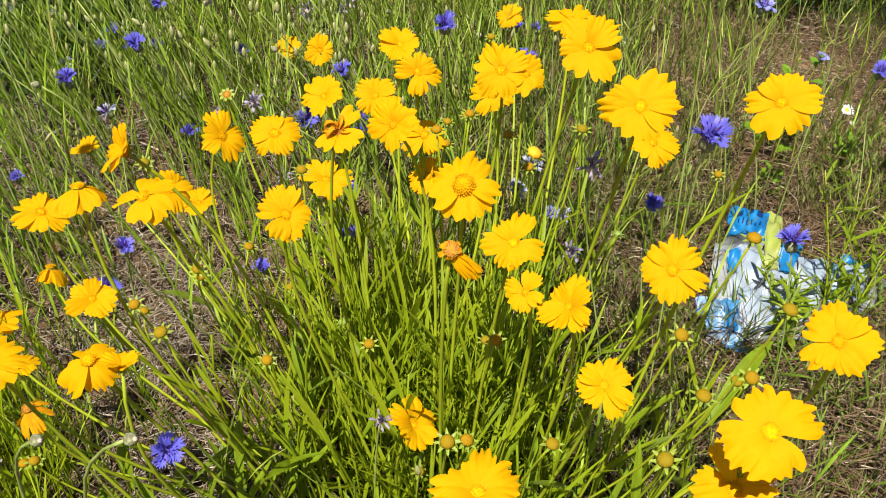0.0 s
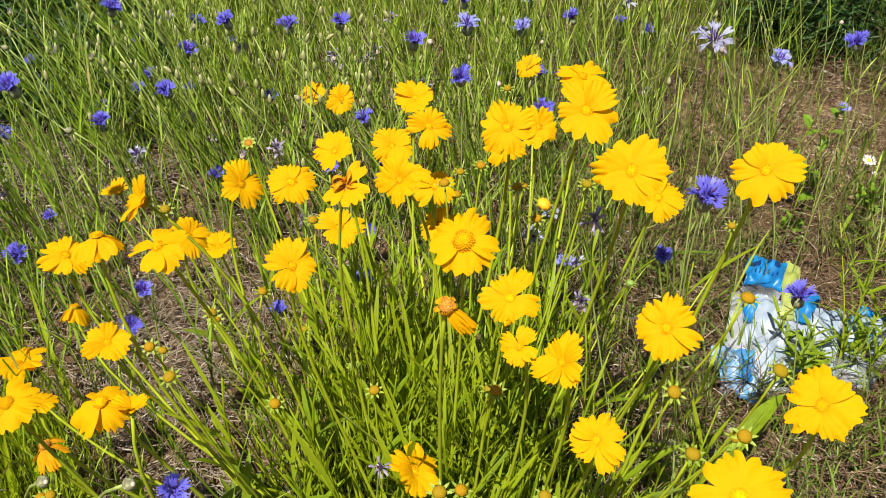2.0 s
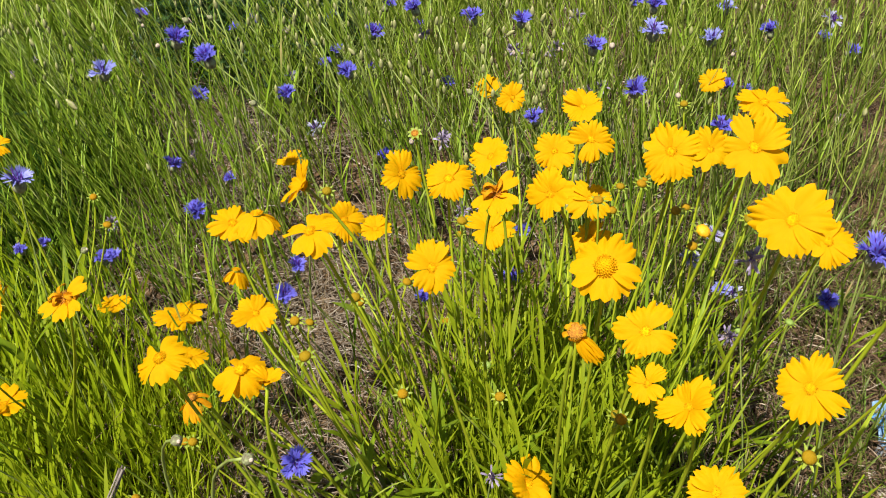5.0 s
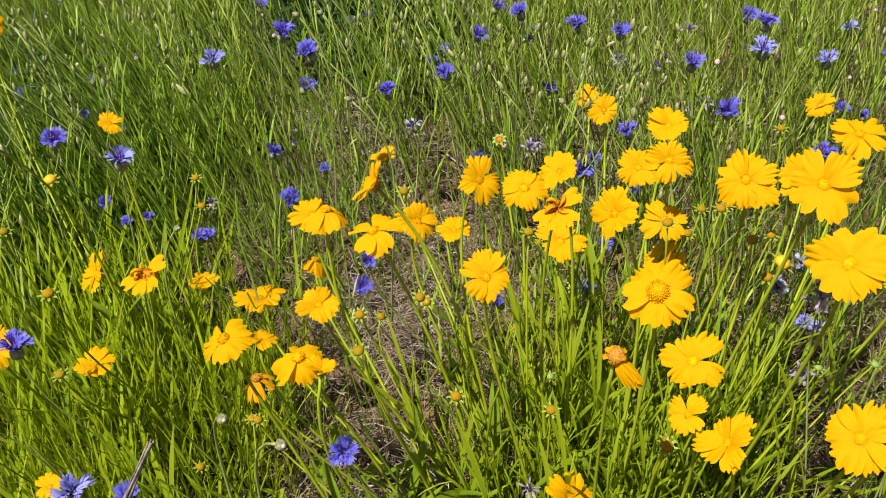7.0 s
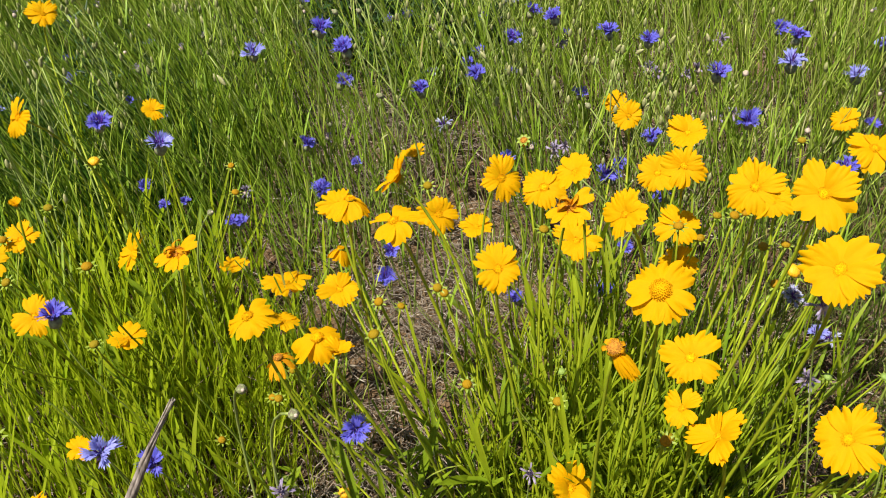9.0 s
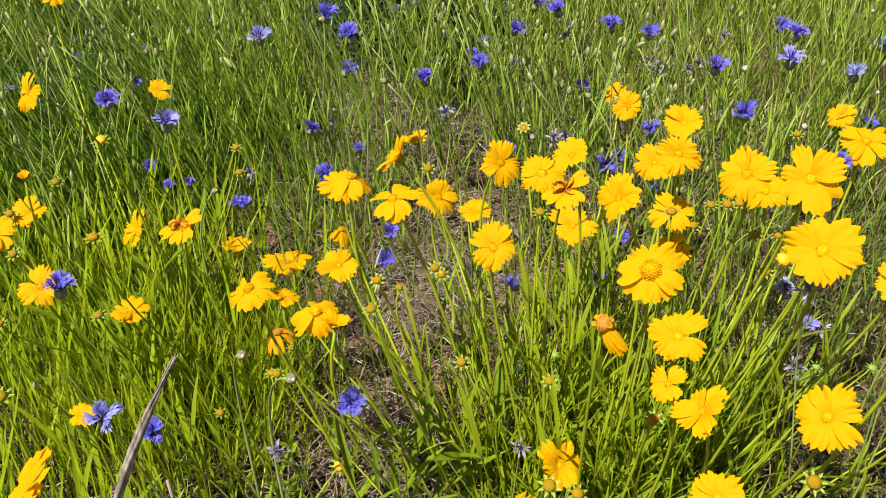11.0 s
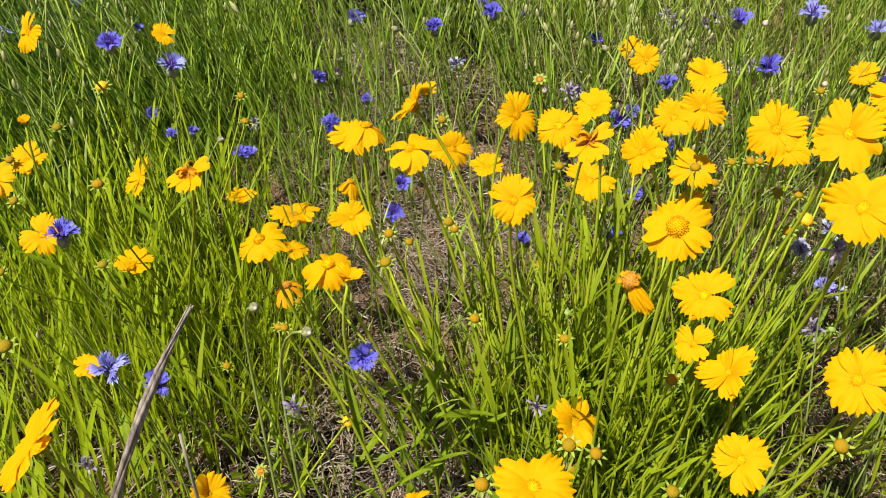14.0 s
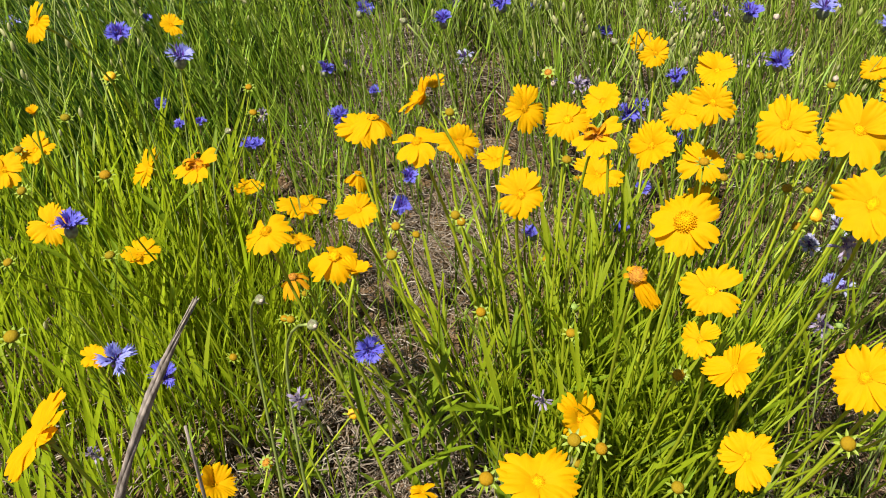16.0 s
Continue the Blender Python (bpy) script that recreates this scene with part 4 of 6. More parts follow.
def straw(name, n, x0, x1, weight, material, label, thick):
    """Dry bent stems that lie on the soil in a tangle."""
    x, y = scatter(n, x0, x1, 0.15, 2.6, lambda x, y: weight(x, y))
    n = len(x)
    ln, w = npr.uniform(0.02, 0.11, n), npr.uniform(0, 6.28, n)
    bend = npr.normal(0, 1.8, n)
    t = np.linspace(-0.5, 0.5, 5)[None]
    px = x[:, None] + ln[:, None] * (t * np.cos(w)[:, None] - bend[:, None] * t * t * np.sin(w)[:, None])
    py = y[:, None] + ln[:, None] * (t * np.sin(w)[:, None] + bend[:, None] * t * t * np.cos(w)[:, None])
    lift = np.abs(npr.normal(0, 0.020, n))[:, None] + npr.normal(0, 0.20, n)[:, None] * t * ln[:, None]
    pz = ground_z(px, py) + 0.003 + np.maximum(lift, -0.002) + 0.012 * npr.random(n)[:, None] * (0.25 - t * t) * 4
    r = npr.uniform(0.0003, thick, n)[:, None] * np.ones((1, 5))
    whole(name, tubes_mesh(name, np.stack((px, py, pz), axis=2), r, material), label, "straw", kind="stuff")


def straw_weight(x, y):
    return (0.20 + 0.80 * np.minimum(1, thin_places(x, y) * 1.4)) * (1 - 0.85 * blob(x, y, -1.05, 1.80, 0.28, 0.28))


def litter():
    """Crumbs of soil, husks and grit."""
    x, y = scatter(9000, -1.2, 1.6, 0.15, 2.5, lambda x, y: 0.2 + 0.8 * thin_places(x, y))
    n = len(x)
    t = np.array((-1, -0.4, 0.4, 1.0))[None]
    s = npr.uniform(0.0015, 0.006, n)[:, None]
    w = npr.uniform(0, 6.28, n)[:, None]
    p = np.stack((x[:, None] + s * t * np.cos(w), y[:, None] + s * t * np.sin(w), ground_z(x, y)[:, None] + 0.25 * s + 0 * t), axis=2)
    r = s * npr.uniform(0.3, 0.8, (n, 1)) * np.array((0.3, 0.95, 1.0, 0.25))[None]
    whole("soil_crumbs", tubes_mesh("soil_crumbs", p, r, CRUMB, 5), "brown soil crumbs, husks and grit on the ground", "crumbs", kind="stuff")


def dry_stems():
    """Dead thin stems that still stand among the green ones."""
    x, y = scatter(5200, -1.3, 1.3, 0.3, 2.3, lambda x, y: (0.3 + 0.4 * thin_places(x, y)) * (1 - 0.7 * np.clip((x - 0.2) / 0.2, 0, 1)))
    n = len(x)
    p = stalk_paths(x, y, npr.uniform(0.05, 0.20, n), npr.normal(0, 0.4, n), npr.normal(0, 0.35, n), 5)
    r = npr.uniform(0.0004, 0.0009, n)[:, None] * np.linspace(1.1, 0.7, 5)[None]
    whole("dead_stems", tubes_mesh("dead_stems", p, r, STRAW_STEM), "thin dead tan stems standing among the grass", "dry stems", kind="stuff")


def fine_weeds():
    """Thin dull-green weeds that grow through the straw on the thinner ground."""
    x, y = scatter(6500, 0.08, 1.5, 0.45, 2.3, lambda x, y: (1 - 0.75 * blob(x, y, 0.88, 1.66, 0.30, 0.30)) * (1 - 0.9 * blob(x, y, 0.54, 1.04, 0.17, 0.13)) * clumps(0.7 * x + 3, 0.7 * y))
    n = len(x)
    p = stalk_paths(x, y, npr.uniform(0.05, 0.20, n), npr.normal(0.05, 0.30, n), npr.normal(0, 0.28, n), 6)
    r = npr.uniform(0.0004, 0.0010, n)[:, None] * np.linspace(1.2, 0.6, 6)[None]
    whole("fine_weeds", tubes_mesh("fine_weeds", p, r, WEED), "thin dull green weeds growing through the straw", "weeds", kind="stuff")
    q, w, a = side_leaves(p, 4, 0.030, 0.0012, 0.1, 0.95, 1.5)
    whole("weed_leaves", ribbons_mesh("weed_leaves", q, w, a, WEED), "small narrow dull green leaves of the thin weeds", "leaves", kind="stuff")


WEED = plant("fine_weed", (0.14, 0.19, 0.025), (0.28, 0.33, 0.055), 0.2, 0.55, 60.0, (1, 1, 0.15), "island", 0.15, (0.30, 0.20, 0.09), 0.3, 0.25)
tall_stalks()
branched_stalks()
undergrowth()
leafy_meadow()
deep_grass()
shoots()
straw("pale_straw", 46000, -1.6, 0.3, lambda x, y: straw_weight(x, y) * np.clip((0.3 - x) / 0.25, 0, 1), STRAW_PALE, "tangle of pale dry straw lying between the stalks", 0.0012)
straw("brown_straw", 46000, 0.05, 1.5, lambda x, y: (0.35 + 0.65 * clumps(x * 0.8, y * 0.8)) * straw_weight(x, y) * np.clip((x - 0.05) / 0.25, 0, 1), STRAW, "brown dry straw lying on the soil", 0.0011)
litter()
dry_stems()
fine_weeds()

# ---- leaf clumps ----
def leaf_clump(name, label, cx, cy, radius, count, shapes, lo, hi, lean_lo, lean_hi, drift=(0, 0)):
    """A tuft of leaves that fan out from the ground, each a part."""
    root = thing(name, cx, cy, float(ground_z(cx, cy)) - 0.006, label, "leaf clump", "leaf clumps")
    for _ in range(count):
        w = rng.uniform(0, 6.283)
        d = radius * math.sqrt(rng.random())
        s = rng.uniform(lo, hi)
        lean = radians(lean_lo + (lean_hi - lean_lo) * (0.35 * rng.random() + 0.65 * d / radius))
        x, y = d * math.cos(w), d * math.sin(w)
        out = math.atan2(math.sin(w) + drift[1] + rng.uniform(-0.5, 0.5), math.cos(w) + drift[0] + rng.uniform(-0.5, 0.5))
        z = float(ground_z(cx + x, cy + y) - ground_z(cx, cy)) - 0.002 + (rng.uniform(0, 0.09) if rng.random() < 0.45 else 0)
        part("leaf", rng.choice(shapes), root, Matrix.Translation((x, y, z)) @ Matrix.Rotation(out, 4, 'Z') @ Matrix.Rotation(lean, 4, 'Y') @ Matrix.Rotation(rng.uniform(-0.5, 0.5), 4, 'Z') @ Matrix.Diagonal((s, s, s, 1)))
    return root


leaf_clump("coreopsis_clump", "dense clump of bright green lance-shaped coreopsis leaves", -0.06, 0.66, 0.12, 45, LEAVES_NARROW + LEAVES[2:3], 0.07, 0.15, 2, 28)
leaf_clump("coreopsis_clump", "dense clump of bright green lance-shaped coreopsis leaves", 0.05, 0.64, 0.10, 24, LEAVES_NARROW + LEAVES[2:3], 0.07, 0.15, 2, 28)
leaf_clump("coreopsis_clump", "low clump of broad glossy green coreopsis leaves", 0.02, 0.50, 0.12, 32, LEAVES, 0.06, 0.12, 5, 40)
leaf_clump("coreopsis_clump", "upright tuft of narrow green coreopsis leaves", -0.05, 0.88, 0.12, 50, LEAVES_NARROW, 0.10, 0.20, 5, 45)
leaf_clump("coreopsis_clump", "upright tuft of narrow green coreopsis leaves", 0.10, 0.86, 0.11, 24, LEAVES_NARROW + LEAVES[:1], 0.10, 0.20, 5, 50)
leaf_clump("coreopsis_clump", "lush tuft of narrow bright green leaves", -0.68, 0.53, 0.20, 90, LEAVES_NARROW, 0.08, 0.15, 4, 35)
leaf_clump("spoon_leaf_plant", "young plant of rounded spoon-shaped green leaves", -0.34, 0.55, 0.055, 20, LEAVES_SPOON, 0.035, 0.07, 5, 42)
leaf_clump("spoon_leaf_plant", "young plant of rounded spoon-shaped green leaves", -0.30, 0.47, 0.05, 14, LEAVES_SPOON, 0.035, 0.065, 5, 40)
leaf_clump("spoon_leaf_plant", "young plant of rounded spoon-shaped green leaves", -0.38, 0.46, 0.05, 16, LEAVES_SPOON, 0.035, 0.065, 5, 45)
leaf_clump("pale_leaf_plant", "few long pale green leaves standing beside the clump", -0.20, 0.63, 0.03, 7, LEAVES_PALE, 0.07, 0.12, 4, 30, (-1, 0.4))
leaf_clump("coreopsis_clump", "low clump of green leaves among dry grass", -0.50, 0.27, 0.11, 60, LEAVES_NARROW, 0.05, 0.11, 10, 50)
leaf_clump("coreopsis_clump", "small tuft of green leaves on the straw", 0.28, 0.66, 0.06, 18, LEAVES_NARROW + LEAVES[:2], 0.06, 0.15, 8, 60)


def grass_tuft(cx, cy, radius, count, lo, hi, label):
    """A loose tuft of short blades, each a part."""
    root = thing("grass_tuft", cx, cy, float(ground_z(cx, cy)) - 0.004, label, "grass tuft", "grass tufts by the bag")
    for _ in range(count):
        w, d, s = rng.uniform(0, 6.283), radius * math.sqrt(rng.random()), rng.uniform(lo, hi)
        part("blade", rng.choice(BLADES), root, Matrix.Translation((d * math.cos(w), d * math.sin(w), 0)) @ Matrix.Rotation(w + rng.uniform(-1, 1), 4, 'Z')
             @ Matrix.Rotation(radians(rng.uniform(3, 45)), 4, 'Y') @ Matrix.Diagonal((s, s * 0.8, s, 1)))


for gx, gy, gr, gn, ga, gb in ((0.40, 0.90, 0.07, 34, 0.04, 0.12), (0.49, 0.92, 0.07, 34, 0.04, 0.12), (0.57, 0.90, 0.06, 26, 0.04, 0.11), (0.52, 0.79, 0.08, 30, 0.04, 0.10),
                               (0.35, 1.10, 0.06, 20, 0.05, 0.12), (0.70, 0.88, 0.09, 34, 0.05, 0.13), (0.44, 0.62, 0.09, 30, 0.04, 0.10), (0.60, 0.66, 0.10, 34, 0.04, 0.11),
                               (0.80, 1.22, 0.09, 30, 0.06, 0.16), (0.30, 1.30, 0.09, 30, 0.08, 0.2), (0.86, 1.02, 0.08, 30, 0.06, 0.16), (0.73, 1.40, 0.08, 20, 0.05, 0.12),
                               (0.30, 0.80, 0.06, 34, 0.03, 0.08), (0.36, 0.72, 0.06, 34, 0.03, 0.09), (0.42, 0.80, 0.06, 34, 0.03, 0.08), (0.34, 0.62, 0.06, 30, 0.03, 0.09),
                               (0.48, 0.70, 0.06, 34, 0.03, 0.08), (0.54, 0.72, 0.05, 24, 0.03, 0.07), (0.30, 0.98, 0.06, 24, 0.04, 0.10), (0.66, 0.78, 0.06, 26, 0.03, 0.08)):
    grass_tuft(gx, gy, gr, int(1.5 * gn), ga, gb, "loose tuft of short green blades growing through straw")


# ---- leafy weeds ----
def feather_weed(x, y, height, stems, label, lean=(0.0, 0.1), shapes=None, leaf=0.05, per=16):
    """An upright weed: several stems, each set with narrow leaves."""
    root = thing("leafy_weed", x, y, float(ground_z(x, y)) - 0.006, label, "weed", "leafy weeds")
    shapes = shapes or LEAVES_NARROW
    for _ in range(stems):
        h = height * rng.uniform(0.65, 1.0)
        tx, ty = lean[0] * h + rng.gauss(0, 0.16) * h, lean[1] * h + rng.gauss(0, 0.16) * h
        bx, by = rng.gauss(0, 0.012), rng.gauss(0, 0.012)
        path = bezier((bx, by, 0), (bx, by, 0.4 * h), (bx + 0.6 * tx, by + 0.6 * ty, 0.7 * h), (bx + tx, by + ty, h), 10)
        v, f = tube(path, np.linspace(0.0016, 0.0007, 10), 5)
        stem = part("stem", mesh_of("stem", v, f, STEM), root)
        for i in range(per):
            u = 0.12 + 0.88 * (i + rng.random()) / per
            j = min(int(u * 9), 8)
            p = path[j] + (path[j + 1] - path[j]) * (u * 9 - j)
            s = leaf * rng.uniform(0.6, 1.15) * (1.1 - 0.45 * u)
            part("leaf", rng.choice(shapes), stem, Matrix.Translation(tuple(p)) @ Matrix.Rotation(i * 2.4 + rng.uniform(-0.4, 0.4), 4, 'Z') @ Matrix.Rotation(radians(rng.uniform(28, 62)), 4, 'Y') @ Matrix.Diagonal((s, s * 1.5, s, 1)))
    return root


feather_weed(0.578, 0.945, 0.26, 5, "tall feathery bright green weed standing in front of the bag", (0.0, 0.20), LEAVES[2:3] + LEAVES_NARROW[:2], 0.06, 26)
feather_weed(0.735, 1.0, 0.19, 4, "feathery green weed standing beside the bag", (0.1, 0.1), LEAVES[:3], 0.055, 18)
feather_weed(0.50, 0.93, 0.13, 4, "small feathery green weed in front of the bag", (0, 0.1), LEAVES[:3], 0.05, 16)
feather_weed(0.82, 1.22, 0.26, 6, "feathery green weed standing behind the bag", (0.0, 0.1), LEAVES[2:3] + LEAVES_NARROW[:2], 0.07, 22)
feather_weed(0.61, 1.42, 0.27, 2, "young weed with broad pointed bright green leaves", (0.05, 0.0), LEAVES_HERB, 0.04, 8)
feather_weed(0.60, 1.30, 0.08, 4, "low weed with small yellowish green leaves", (0.0, 0.0), LEAVES_HERB, 0.035, 8)
feather_weed(0.75, 1.36, 0.09, 4, "low weed with small yellowish green leaves", (0.0, 0.0), LEAVES_HERB, 0.03, 8)
feather_weed(0.68, 1.50, 0.07, 3, "low weed with small yellowish green leaves", (0.0, 0.0), LEAVES_HERB, 0.03, 7)


# ---- dark shrubs behind the meadow, some added to stand in for shade ----
def shrub(x, y, radius, height, label):
    """A low dense shrub: forked twigs and a crown of very many small leaves."""
    root = thing("shrub", x, y, float(ground_z(x, y)) - 0.01, label, "shrub", "dark shrubs")
    tips = []
    for _ in range(16):
        w, d = rng.uniform(0, 6.283), radius * math.sqrt(rng.random())
        h = height * rng.uniform(0.6, 1.0) * (1 - 0.35 * (d / radius) ** 2)
        end = (d * math.cos(w), d * math.sin(w), h)
        path = bezier((0.2 * end[0], 0.2 * end[1], 0), (0.4 * end[0], 0.4 * end[1], 0.4 * h), (0.9 * end[0], 0.9 * end[1], 0.6 * h), end, 8)
        v, f = tube(path, np.linspace(0.004, 0.0012, 8), 5)
        part("branch", mesh_of("branch", v, f, STICK), root)
        tips += [path[k] for k in (3, 4, 5, 6, 7, 7)]
    tips = np.array(tips)
    n = 6500
    c = tips[npr.integers(0, len(tips), n)] + npr.normal(0, 0.055, (n, 3))
    c[:, 2] = np.abs(c[:, 2] - 0.01) + 0.01
    w = npr.uniform(0, 6.28, n)
    d = np.stack((np.cos(w), np.sin(w), npr.uniform(-0.3, 0.9, n)), axis=1)
    ln = npr.uniform(0.016, 0.045, n)
    p = c[:, None] + d[:, None] * (ln[:, None, None] * np.linspace(0, 1, 4)[None, :, None])
    wd = ln[:, None] * np.array((0.03, 0.07, 0.06, 0.01))[None]
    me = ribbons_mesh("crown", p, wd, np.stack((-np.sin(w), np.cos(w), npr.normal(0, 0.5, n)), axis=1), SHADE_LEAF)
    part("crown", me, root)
    return root


# Added dark crowns where the growth behind the stalks lies in shadow.
shrub(-1.18, 2.00, 0.34, 0.40, "low shrub added behind the stalks, coloured dark green to stand for deep shade")
shrub(-1.00, 1.92, 0.26, 0.26, "low shrub added behind the stalks, coloured dark green to stand for deep shade")
# Added low and forward to darken the ground of the hollow.
shrub(-1.00, 1.80, 0.30, 0.20, "low shrub added between the stalks, coloured dark green to stand for their shade")
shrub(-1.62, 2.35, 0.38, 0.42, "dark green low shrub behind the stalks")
# Added dark filling for the shaded gaps between the stalks.
shrub(-1.36, 1.16, 0.34, 0.20, "low shrub added among the tall stalks, coloured dark green for the shade between them")
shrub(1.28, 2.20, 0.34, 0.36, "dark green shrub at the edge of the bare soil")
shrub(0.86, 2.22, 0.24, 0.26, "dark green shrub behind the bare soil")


# ---- crumpled plastic bag ----
def bag_height(x, y):
    d = ((x - 0.545) / 0.20) ** 2 + ((y - 1.05) / 0.16) ** 2
    h = 0.050 * math.exp(-d * 0.9) + 0.022 * math.exp(-(((x - 0.50) / 0.10) ** 2 + ((y - 1.12) / 0.08) ** 2))
    folds = 0.0
    for k, (fx, fy, ph) in enumerate(((61, 23, 0.3), (-37, 71, 1.9), (93, 55, 4.2), (140, -90, 2.2))):
        folds += (0.5 - abs(math.sin(fx * x + fy * y + ph))) * (0.007, 0.006, 0.0045, 0.003)[k]
    return 0.012 + h + folds


def bag_sheet(name, corners, lift, material, parent, label="", nu=18, nv=14, ragged=0.002):
    """A crumpled piece of film over the bag's bulk, with a turned-down rim and thickness."""
    (ax, ay), (bx, by), (cx, cy), (dx, dy) = corners
    top, low = [], []
    for r in range(nv):
        v = r / (nv - 1)
        for c in range(nu):
            u = c / (nu - 1)
            x = (1 - v) * ((1 - u) * ax + u * bx) + v * ((1 - u) * dx + u * cx)
            y = (1 - v) * ((1 - u) * ay + u * by) + v * ((1 - u) * dy + u * cy)
            edge = min(u, 1 - u, v, 1 - v)
            if edge < 0.08:
                x += ragged * math.sin(9 * u + 7 * v)
                y += ragged * math.sin(8 * u - 11 * v + 1)
            z = max(bag_height(x, y) + lift - 0.004 * max(0, 0.12 - edge) / 0.12, float(ground_z(x, y)) + 0.003)
            top.append((x, y, z))
            low.append((x, y, z - 0.0012))
    n = nu * nv
    f = grid_faces(nv, nu)
    faces = f + [tuple(n + i for i in q[::-1]) for q in f]
    rim = [c for c in range(nu)] + [r * nu + nu - 1 for r in range(1, nv)] + [(nv - 1) * nu + c for c in range(nu - 2, -1, -1)] + [r * nu for r in range(nv - 2, 0, -1)]
    faces += [(rim[i - 1], rim[i], n + rim[i], n + rim[i - 1]) for i in range(len(rim))]
    return part(name, mesh_of(name, top + low, faces, material), parent, Matrix.Translation((-0.54, -1.03, 0)) if parent.parent is None else None, label)


bag = thing("plastic_bag", 0.54, 1.03, 0.002, "crumpled clear plastic bag with blue and white print lying on straw", "litter bag")
bag_sheet("film", ((0.381, 0.893), (0.595, 0.896), (0.681, 1.003), (0.434, 1.083)), -0.004, FILM, bag, "clear crinkled film", 40, 32)
bag_sheet("white_panel", ((0.427, 0.905), (0.547, 0.912), (0.589, 1.031), (0.446, 1.066)), 0.001, BAG_WHITE, bag, "white printed film", 34, 26)
bag_sheet("lower_panel", ((0.386, 0.906), (0.431, 0.865), (0.444, 0.965), (0.381, 0.975)), 0.002, BAG_SKY, bag, "light blue and white printed film", 22, 20)
bag_sheet("grey_band", ((0.428, 1.063), (0.490, 1.039), (0.505, 1.065), (0.448, 1.084)), 0.006, FILM, bag, "folded clear film", 18, 8)
panel = bag_sheet("blue_panel", ((0.449, 1.081), (0.502, 1.060), (0.532, 1.131), (0.478, 1.162)), 0.01, BAG_BLUE, bag, "bright blue printed film", 24, 20)
bag_sheet("blue_stripe", ((0.436, 1.011), (0.447, 1.001), (0.467, 1.052), (0.450, 1.059)), 0.005, BAG_BLUE, bag, "blue printed stripe", 10, 12)
bag_sheet("lime_strip", ((0.485, 1.009), (0.511, 1.006), (0.549, 1.125), (0.531, 1.141)), 0.008, BAG_LIME, bag, "lime green printed strip", 14, 18)
bag_sheet("blue_fold", ((0.509, 1.000), (0.530, 0.997), (0.562, 1.057), (0.526, 1.049)), 0.009, BAG_BLUE, bag, "blue fold of film", 12, 14)
bag_sheet("fold", ((0.473, 0.962), (0.512, 0.956), (0.518, 0.978), (0.481, 0.995)), 0.007, FILM, bag, "folded clear film", 12, 8)
side = bag_sheet("side_panel", ((0.564, 0.942), (0.624, 0.952), (0.659, 1.031), (0.598, 1.025)), 0.004, BAG_WHITE, bag, "white printed film", 20, 20)
bag_sheet("blue_border", ((0.614, 1.030), (0.655, 1.020), (0.663, 1.034), (0.623, 1.044)), 0.007, BAG_BLUE, bag, "blue printed border", 14, 6)
bag_sheet("blue_band", ((0.571, 0.961), (0.587, 0.955), (0.619, 1.024), (0.598, 1.024)), 0.008, BAG_SKY, bag, "light blue printed band", 10, 16)
bag_sheet("blue_patch", ((0.409, 0.905), (0.427, 0.897), (0.433, 0.943), (0.423, 0.945)), 0.006, BAG_BLUE, bag, "blue printed patch", 8, 10)
bag_sheet("end_film", ((0.557, 0.912), (0.594, 0.895), (0.682, 1.003), (0.656, 1.029)), 0.004, FILM, bag, "clear crinkled end of the bag", 22, 20)


def on_sheet(corners, u, v):
    """The plan place at u across and v up a four-cornered sheet."""
    (ax, ay), (bx, by), (cx, cy), (dx, dy) = corners
    return ((1 - v) * ((1 - u) * ax + u * bx) + v * ((1 - u) * dx + u * cx), (1 - v) * ((1 - u) * ay + u * by) + v * ((1 - u) * dy + u * cy))


def print_bar(corners, u, v, du, dv, lift, material, parent):
    """One plain bar of printed ink on a sheet of the bag."""
    bag_sheet("print_bar", tuple(on_sheet(corners, p, q) for p, q in ((u, v), (u + du, v), (u + du, v + dv), (u, v + dv))), lift, material, parent, "", 5, 4, 0.0)


BLUE_CORNERS = ((0.449, 1.081), (0.502, 1.06), (0.532, 1.131), (0.478, 1.162))
SIDE_CORNERS = ((0.564, 0.942), (0.624, 0.952), (0.659, 1.031), (0.598, 1.025))
for k in range(6):
    print_bar(BLUE_CORNERS, 0.22 + 0.11 * k, 0.30 + 0.03 * (k % 2), 0.05, 0.16, 0.0125, BAG_INK, panel)
for u, v, du, dv in ((0.10, 0.58, 0.26, 0.26), (0.46, 0.62, 0.14, 0.16), (0.66, 0.56, 0.20, 0.24)):
    print_bar(BLUE_CORNERS, u, v, du, dv, 0.0125, BAG_INK, panel)
for k in range(3):
    print_bar(SIDE_CORNERS, 0.50, 0.25 + 0.17 * k, 0.34 - 0.08 * (k % 2), 0.06, 0.0065, BAG_BLUE, side)


# ---- sticks, stalks, stones ----
def stick(name, a, b, radius, material, label, category="stick", group="dry sticks", bow=0.03, rough=0.25):
    """A knobbly tapering stick between two points, slightly bowed."""
    a, b = np.array(a, float), np.array(b, float)
    side = np.array((rng.gauss(0, 1), rng.gauss(0, 1), rng.uniform(0, 0.6))) * bow * np.linalg.norm(b - a)
    path = bezier(a, a + (b - a) / 3 + side, a + (b - a) * 2 / 3 + side * 0.6, b, 16)
    radii = [radius * (1 - 0.5 * i / 15) * (1 + rough * rng.uniform(-1, 1)) for i in range(16)]
    v, f = tube(path - a, radii, 7)
    return whole(name, mesh_of(name, v, f, material), label, category, group, at=tuple(a))


